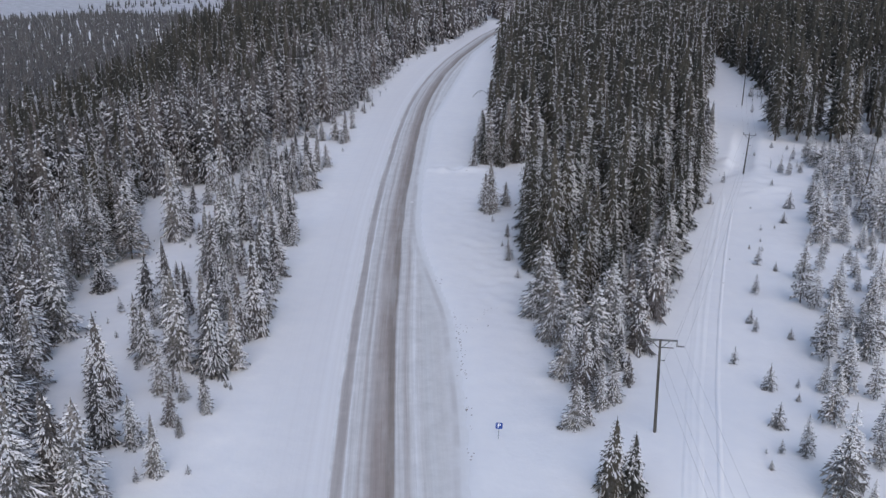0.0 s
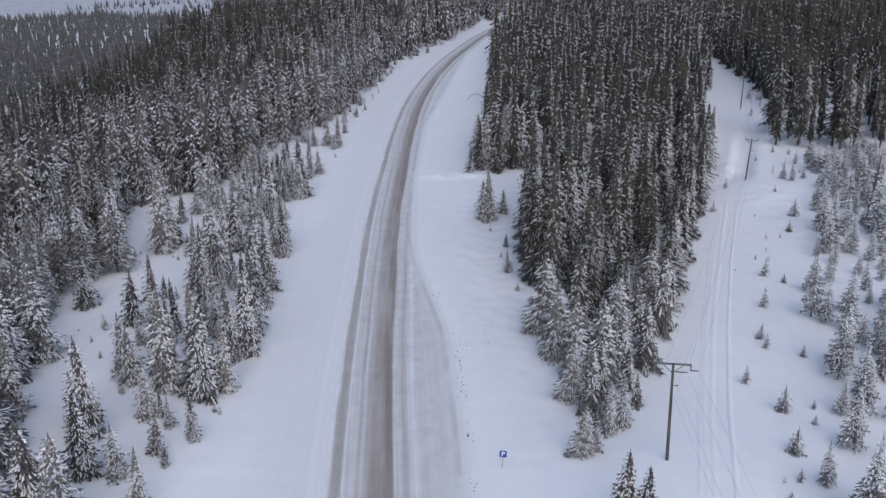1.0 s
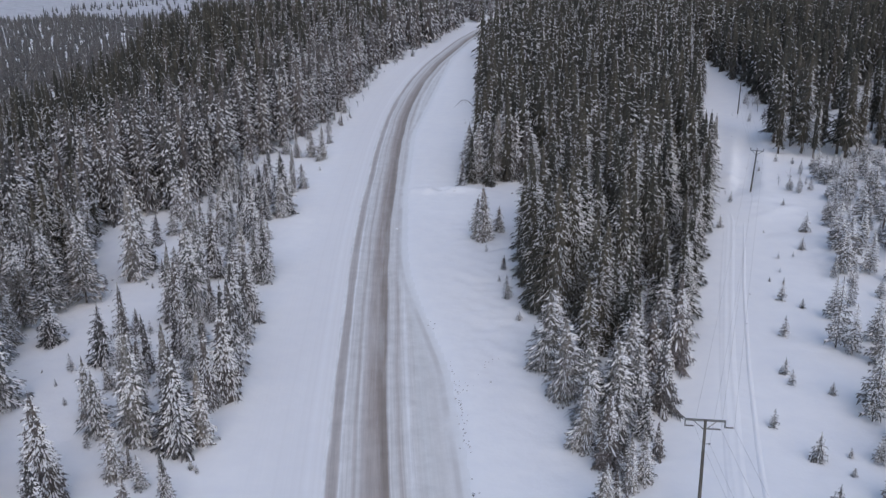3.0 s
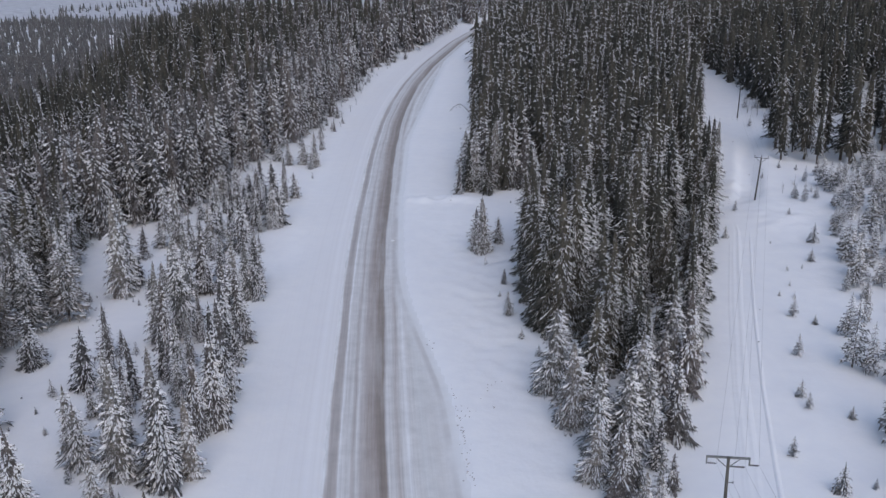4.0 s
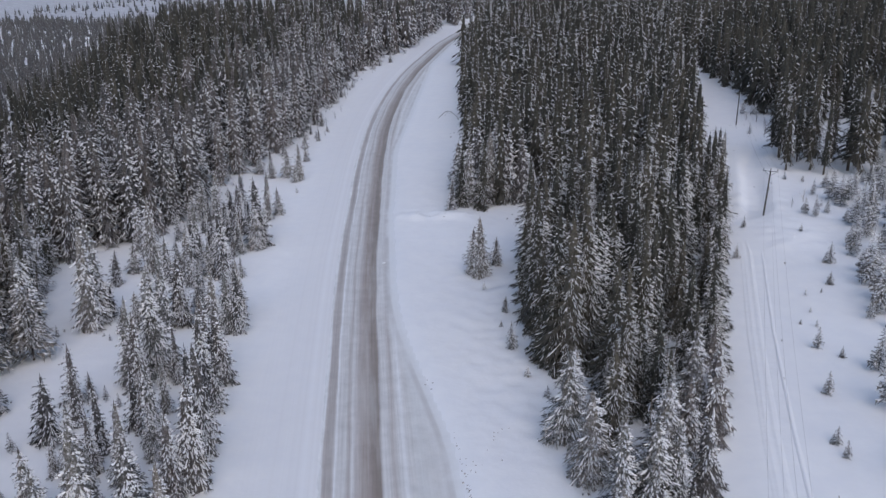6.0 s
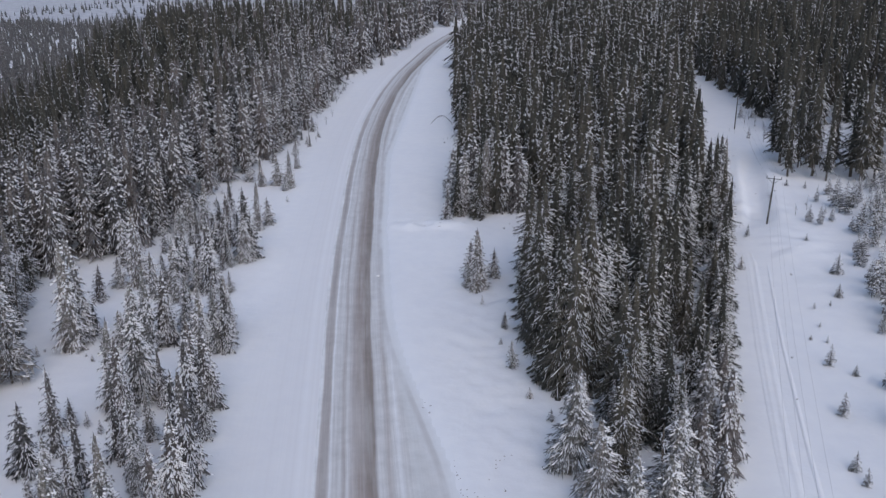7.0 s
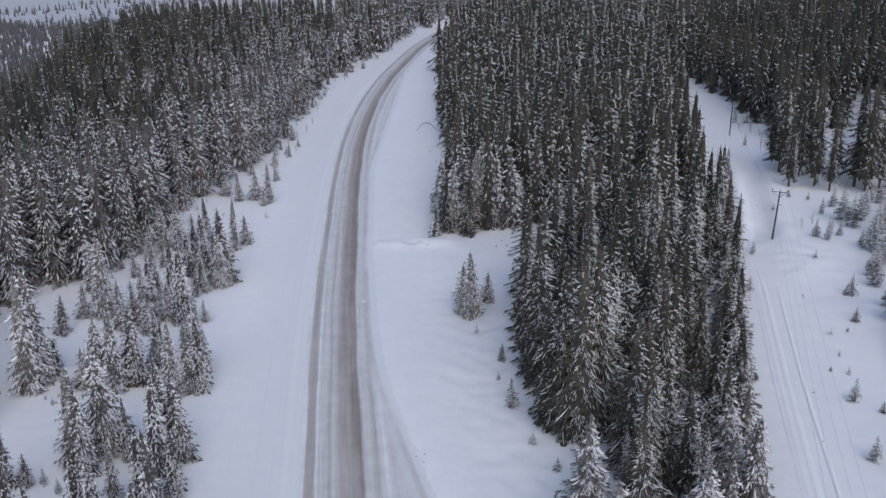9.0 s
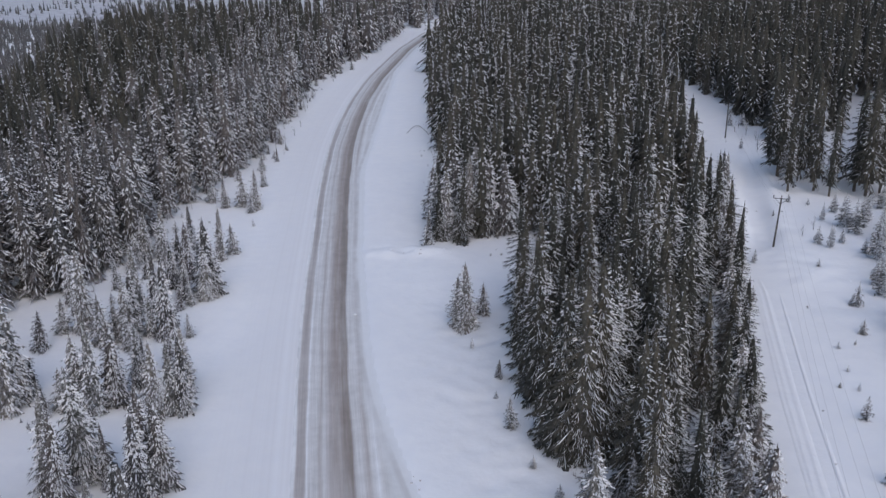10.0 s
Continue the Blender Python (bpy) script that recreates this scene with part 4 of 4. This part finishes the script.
mid_west = [p for p in far_west if close_west(p)]
back_west = [p for p in far_west if not close_west(p)]
rim = {p for p in back_west if west_rim(p)}
shade_west = {p for p in mid_west if p[1] < 215 and p[0] < -74 - rng.uniform(0, 16)}
wood("western_woods", [(MID_RIME, west_tall([p for p in mid_west if p not in shade_west]), NEEDLE_RIME), (MID_DARK, west_tall(sorted(shade_west)), NEEDLE_DARK),
                       (FAR_RIME, west_tall([p for p in back_west if p not in rim and p[1] < 370]), NEEDLE_RIME), (END_RIME, west_tall([p for p in back_west if p not in rim and p[1] >= 370]), NEEDLE_RIME), (FAR_BLACK, west_tall([p for p in back_west if p in rim]), NEEDLE_DARK)],
     "dense snow-dusted spruce forest west of the road", "spruce forest", lambda x, y: x > cut(WEST, y) - 11 or y < 165 and x > -75)
wood("middle_woods", [(MID_DARK, [(x, y, stand_height(x, y)) for x, y in far_stand if y < 240], NEEDLE_DARK), (FAR_DARK, [(x, y, stand_height(x, y)) for x, y in far_stand if y >= 240], NEEDLE_DARK)],
     "dense dark spruce stand between road and power line", "spruce forest", lambda x, y: y < 185 or x < cut(STAND_L, y) + 9 or x > cut(STAND_R, y) - 9)
wood("eastern_woods", [(EDGE_DARK, tall_of([p for p in east if p[1] < 215], 14, 20), NEEDLE_DARK), (FAR_BLACK, tall_of([p for p in east if p[1] >= 215], 12, 19), NEEDLE_DARK)], "dark spruce forest edge with bare lower trunks east of the power line", "spruce forest", lambda x, y: y < 270 and x < cut(EAST_L, y) + 30 or x < cut(EAST_L, y) + 10)
wood("northern_woods", [(FAR_DARK, tall_of([p for p in north if p[0] < 70 and p[1] < 400], 12, 20), NEEDLE_DARK), (FAR_BLACK, tall_of([p for p in north if p[0] >= 70 and p[1] < 400], 12, 20), NEEDLE_DARK), (END_DARK, tall_of([p for p in north if p[1] >= 400], 12, 20), NEEDLE_DARK)], "far dark spruce forest rising behind the bend", "spruce forest", lambda x, y: y < 350 or x < cut(STAND_L, y) + 12)
wood("marsh_woods", [(LOW_RIME, tall_of(marsh, 3.5, 7.5), NEEDLE_MARSH), (LOW_RIME, tall_of(lake, 3, 8), NEEDLE_MARSH)], "pale snow-covered low pine forest on the far flat marsh", "pine forest")


# ---- power line ----
def box(bm, size, m):
    bmesh.ops.create_cube(bm, size=1, matrix=m @ Matrix.Diagonal((*size, 1)))


def rod(bm, a, b, ra, rb, sides=10):
    a, b = Vector(a), Vector(b)
    m = Matrix.Translation((a + b) / 2) @ (b - a).to_track_quat("Z", "Y").to_matrix().to_4x4()
    bmesh.ops.create_cone(bm, cap_ends=True, segments=sides, radius1=ra, radius2=rb, depth=(b - a).length, matrix=m)


def solid(name, bm, mat, parent, label=""):
    me = bpy.data.meshes.new(name)
    bm.to_mesh(me)
    bm.free()
    me.materials.append(mat)
    return part(name, me, parent, label)


ARM_ENDS = []


def utility_pole(x, y, top, turn, lean_x, first):
    z = float(ground_height(x, y))
    p = tagged(new("utility_pole"), "grey wooden utility pole with steel crossarm and insulators in snow", "utility pole", "poles of the power line")
    p.matrix_basis = pose(x, y, z, 0, lean_x, turn)
    high = top - z
    bm = bmesh.new()
    rod(bm, (0, 0, -0.6), (0, 0, high), 0.15, 0.10, 14)
    solid("pole_shaft", bm, POLE_WOOD, p)
    reach = 1.45 if first else 1.15
    bm = bmesh.new()
    box(bm, (2 * reach, 0.13, 0.14) if first else (2 * reach, 0.1, 0.1), pose(0, 0.14, high - 0.12))
    bmesh.ops.bevel(bm, geom=bm.edges[:], offset=0.012, segments=1, affect="EDGES")
    solid("crossarm", bm, ARM_STEEL, p, "long grey steel crossarm")
    for s in (-1, 1):
        bm = bmesh.new()
        rod(bm, (s * 0.85, 0.16, high - 0.16), (s * 0.1, 0.16, high - 0.85), 0.035, 0.035, 6)
        solid("brace", bm, ARM_STEEL, p)
    for s in (-1.4, 0.0, 1.4) if first else ():
        bm = bmesh.new()
        if s:
            box(bm, (0.09, 0.09, 0.5), pose(s, 0.14, high - 0.42))
            drop = high - 0.62
        else:
            box(bm, (0.5, 0.08, 0.08), pose(0.3, 0.14, high - 0.8))
            drop = high - 0.8
        hanger = solid("hanger", bm, ARM_STEEL, p)
        at = s if s else 0.5
        bm = bmesh.new()
        for k in range(4):
            rod(bm, (at + 0.1 + 0.13 * k, 0.14, drop), (at + 0.17 + 0.13 * k, 0.14, drop), 0.085, 0.05, 10)
        rod(bm, (at, 0.14, drop), (at + 0.65, 0.14, drop), 0.025, 0.025, 6)
        solid("insulator", bm, PORCELAIN, hanger, "dark ribbed string insulator")
    for s in () if first else (-1.05, 0.0, 1.05):
        foot = high - 0.08 if s else high
        bm = bmesh.new()
        rod(bm, (s, 0.14 if s else 0, foot), (s, 0.14 if s else 0, foot + 0.16), 0.03, 0.03, 8)
        for k in range(3):
            rod(bm, (s, 0.14 if s else 0, foot + 0.14 + 0.08 * k), (s, 0.14 if s else 0, foot + 0.2 + 0.08 * k), 0.085, 0.05, 10)
        solid("insulator", bm, PORCELAIN, p, "dark upright pin insulator")
    bm = bmesh.new()
    rod(bm, (0, 0, high - 2.0), (0.42, 0.02, high - 1.95), 0.03, 0.03, 6)
    rod(bm, (0.36, 0.02, high - 2.02), (0.46, 0.02, high - 1.9), 0.06, 0.04, 8)
    solid("lower_bracket", bm, ARM_STEEL, p)
    bpy.context.view_layer.update()
    ARM_ENDS.append([p.matrix_basis @ Vector(q) for q in (((-0.75, 0.14, high - 0.62), (1.15, 0.14, high - 0.8), (2.05, 0.14, high - 0.62)) if first else ((-1.05, 0.14, high + 0.25), (0, 0, high + 0.33), (1.05, 0.14, high + 0.25))) + ((0.42, 0, high - 1.95),)])
    return p


utility_pole(16.0, -20.0, 7.0, 8, 0, False)
utility_pole(10.8, 69.3, 7.25, -5, -0.6, True)
utility_pole(37.7, 161.6, 7.6, -17, 3.0, False)
utility_pole(51.5, 229.6, 9.9, -12, 1.0, False)
utility_pole(66.0, 335.0, 13.5, -12, 0, False)


def wire(a, b, sag, thick=0.008):
    c = bpy.data.curves.new("overhead_wire", "CURVE")
    c.dimensions, c.bevel_depth, c.bevel_resolution = "3D", thick, 1
    s = c.splines.new("POLY")
    s.points.add(24)
    for k in range(25):
        f = k / 24
        q = Vector(a).lerp(Vector(b), f)
        s.points[k].co = (q.x, q.y, q.z - sag * 4 * f * (1 - f), 1)
    c.materials.append(WIRE)
    return tagged(new("overhead_wire", c), "thin dull grey overhead wire strung between utility poles", "overhead wire", "wires of the power line")


for one, two in zip(ARM_ENDS, ARM_ENDS[1:]):
    for k in range(4):
        wire(one[k], two[k], 1.5 if k < 3 else 1.8)


# ---- parking sign ----
def parking_sign(x, y):
    z = float(ground_height(x, y))
    s = tagged(new("parking_sign"), "small blue square parking sign on a thin steel post", "road sign")
    s.matrix_basis = pose(x, y, z, 0, 2.5, 4)
    bm = bmesh.new()
    rod(bm, (0, 0, -0.5), (0, 0, 1.62), 0.035, 0.035, 10)
    solid("post", bm, STEEL, s)
    bm = bmesh.new()
    box(bm, (0.62, 0.025, 0.62), pose(0, -0.05, 1.36))
    bmesh.ops.bevel(bm, geom=[e for e in bm.edges if abs((e.verts[0].co - e.verts[1].co).y) > 0.01], offset=0.06, segments=3, affect="EDGES")
    solid("panel", bm, SIGN_BLUE, s, "blue square panel")
    c = bpy.data.curves.new("letter", "FONT")
    c.body, c.size, c.align_x, c.align_y, c.extrude, c.offset = "P", 0.58, "CENTER", "CENTER", 0.004, 0.012
    c.materials.append(SIGN_WHITE)
    p = part("letter", c, s, "white letter P")
    p.matrix_basis = pose(0, -0.068, 1.36, 90, 0, 0)
    return s


parking_sign(-3.0, 68.7)


# ---- small things ----
def bent_sapling(x, y):
    t = tagged(new("bent_sapling"), "thin leafless sapling bowed over under snow beside the trees", "sapling")
    t.matrix_basis = pose(x, y, float(ground_height(x, y)))
    sp = Soup()
    r = random.Random(3)
    prev = Vector((3.6, 0, -0.1))
    for k in range(1, 11):
        f = k / 10
        q = Vector((3.6 - 5.0 * f, 0.3 * f, 2.1 * math.sin(math.pi * min(1, 0.93 * f))))
        sp.tube(2, prev, q, 0.09 - 0.005 * k, 0.085 - 0.005 * k, 6)
        sp.add(1, [prev + Vector((0, -0.07, 0.06)), prev + Vector((0, 0.07, 0.06)), q + Vector((0, 0.07, 0.06)), q + Vector((0, -0.07, 0.06)), (prev + q) / 2 + Vector((0, 0, 0.15))], [(0, 1, 4), (1, 2, 4), (2, 3, 4), (3, 0, 4)])
        if k > 3:
            sp.tube(2, q, q + Vector((-0.5, r.uniform(-0.5, 0.5), r.uniform(-1.1, -0.3))), 0.035, 0.012, 4)
        prev = q
    part("stem", sp.mesh("stem", 2, BARK), t)
    part("snow_load", sp.mesh("snow_load", 1, LOAD), t, "white snow lying on the stem")


bent_sapling(-17.2, 241.5)


def dead_tree(x, y, tall, lean):
    t = tagged(new("dead_tree"), "dark bare leaning dead trunk with broken branches among young pines", "dead tree")
    t.matrix_basis = pose(x, y, float(ground_height(x, y)), 0, lean, 0)
    r, sp = random.Random(11), Soup()
    sp.tube(2, (0, 0, -0.4), (0.1, 0, tall * 0.5), 0.17, 0.12, 8)
    sp.tube(2, (0.1, 0, tall * 0.5), (-0.1, 0.1, tall), 0.12, 0.035, 7)
    part("trunk", sp.mesh("trunk", 2, BARK), t)
    for k in range(16):
        z, a, l = tall * r.uniform(0.35, 0.97), r.uniform(0, math.tau), r.uniform(0.5, 1.7)
        limb = Soup()
        e = Vector((math.cos(a) * l, math.sin(a) * l, z + l * r.uniform(0.1, 0.7)))
        limb.tube(2, (0, 0, z), e, 0.04, 0.012, 5)
        limb.tube(2, Vector((0, 0, z)).lerp(e, 0.6), e + Vector((r.uniform(-0.5, 0.5), r.uniform(-0.5, 0.5), 0.1)), 0.02, 0.008, 4)
        part("branch", limb.mesh("branch", 2, BARK), t)


dead_tree(50.6, 138.6, 11.5, 6)


def clod_meshes(mat):
    out = []
    for i in range(4):
        bm = bmesh.new()
        bmesh.ops.create_icosphere(bm, subdivisions=2, radius=0.5)
        for v in bm.verts:
            v.co *= 1 + 0.4 * noise.noise(v.co * 2.3 + Vector((i * 7, 0, 0)))
            v.co.z *= 0.6
        me = bpy.data.meshes.new("snow_clod")
        bm.to_mesh(me)
        bm.free()
        me.materials.append(mat)
        me.polygons.foreach_set("use_smooth", [True] * len(me.polygons))
        out.append(me)
    return out


CLEAN_CLODS, DIRTY_CLODS = clod_meshes(SNOW), clod_meshes(DIRTY)


def clod(x, y, size, dirty=False, sunk=0.0):
    label = "small brown-grey clod of dirty ploughed snow" if dirty else "rounded clod of ploughed snow lying on the snow"
    o = tagged(new("snow_clod", rng.choice(DIRTY_CLODS if dirty else CLEAN_CLODS)), label, "snow clod", "clods of ploughed snow")
    road_here = road_left(y) < x < road_right(y)
    z = float(road_height(np.array(x), np.array(y)) if road_here else ground_height(x, y))
    o.matrix_basis = pose(x, y, z + (0.02 - sunk) * size, 0, 0, rng.uniform(0, 360)) @ Matrix.Diagonal((size, size * rng.uniform(0.7, 1.3), size, 1))


clod(-21.4, 142.0, 0.45)
for _ in range(7):
    clod(38.5 + rng.gauss(0, 2.2), 154 + rng.gauss(0, 3.5), rng.uniform(0.15, 0.3))
for _ in range(60):
    y = rng.choice((rng.uniform(62, 108), rng.uniform(80, 96)))
    clod(float(road_right(y)) + rng.gauss(0.4, 0.22), y, rng.uniform(0.08, 0.24), True, 0.08)
for k in range(18):
    f = rng.random()
    clod(-8.6 + 3.4 * f + rng.gauss(0, 0.3), 89 + 9.5 * f + rng.gauss(0, 0.4), rng.uniform(0.08, 0.2), True, 0.08)
for _ in range(12):
    clod(rng.uniform(-21, -9), 163.5 + rng.gauss(0, 1.3), rng.uniform(0.2, 0.5), rng.random() < 0.3, 0.2)
for _ in range(12):
    y = rng.uniform(150, 226)
    clod(float(np.interp(y, (150, 165, 192, 226), (34, 36.5, 43, 53))) + rng.gauss(0, 2.6), y, rng.uniform(0.2, 0.5), rng.random() < 0.5, 0.2)


def tuft_mesh(seed):
    r, sp = random.Random(seed), Soup()
    for _ in range(14):
        a, l = r.uniform(0, math.tau), r.uniform(0.2, 0.55)
        p = Vector((r.uniform(-0.12, 0.12), r.uniform(-0.12, 0.12), -0.05))
        sp.tube(2, p, p + Vector((math.cos(a) * l * 0.5, math.sin(a) * l * 0.5, l)), 0.018, 0.006, 3)
    return sp.mesh("twig_tuft", 2, TWIG)


TUFTS = [tuft_mesh(i) for i in range(3)]


def tuft(x, y, size):
    o = tagged(new("twig_tuft", rng.choice(TUFTS)), "dark tuft of dead twigs sticking out of the snow", "twigs", "twig tufts in the snow")
    o.matrix_basis = pose(x, y, float(ground_height(x, y)), 0, 0, rng.uniform(0, 360)) @ Matrix.Scale(size, 4)


for x, y, s in [(-6.3, 73.9, 0.8), (-8.2, 88.4, 0.5), (-5.4, 92.8, 0.5), (26.6, 117.0, 0.5), (34.6, 141.0, 0.8), (24.0, 108.0, 0.5)]:
    tuft(x, y, s)
for _ in range(60):
    y = rng.uniform(60, 230)
    if rng.random() < 0.5:
        tuft(float(cut(STAND_L, max(y, 88))) - rng.uniform(0.3, 3.5), max(y, 88), rng.uniform(0.4, 1.0))
    else:
        tuft(float(cut(WEST, y)) + rng.uniform(1, 9), y, rng.uniform(0.5, 1.2))
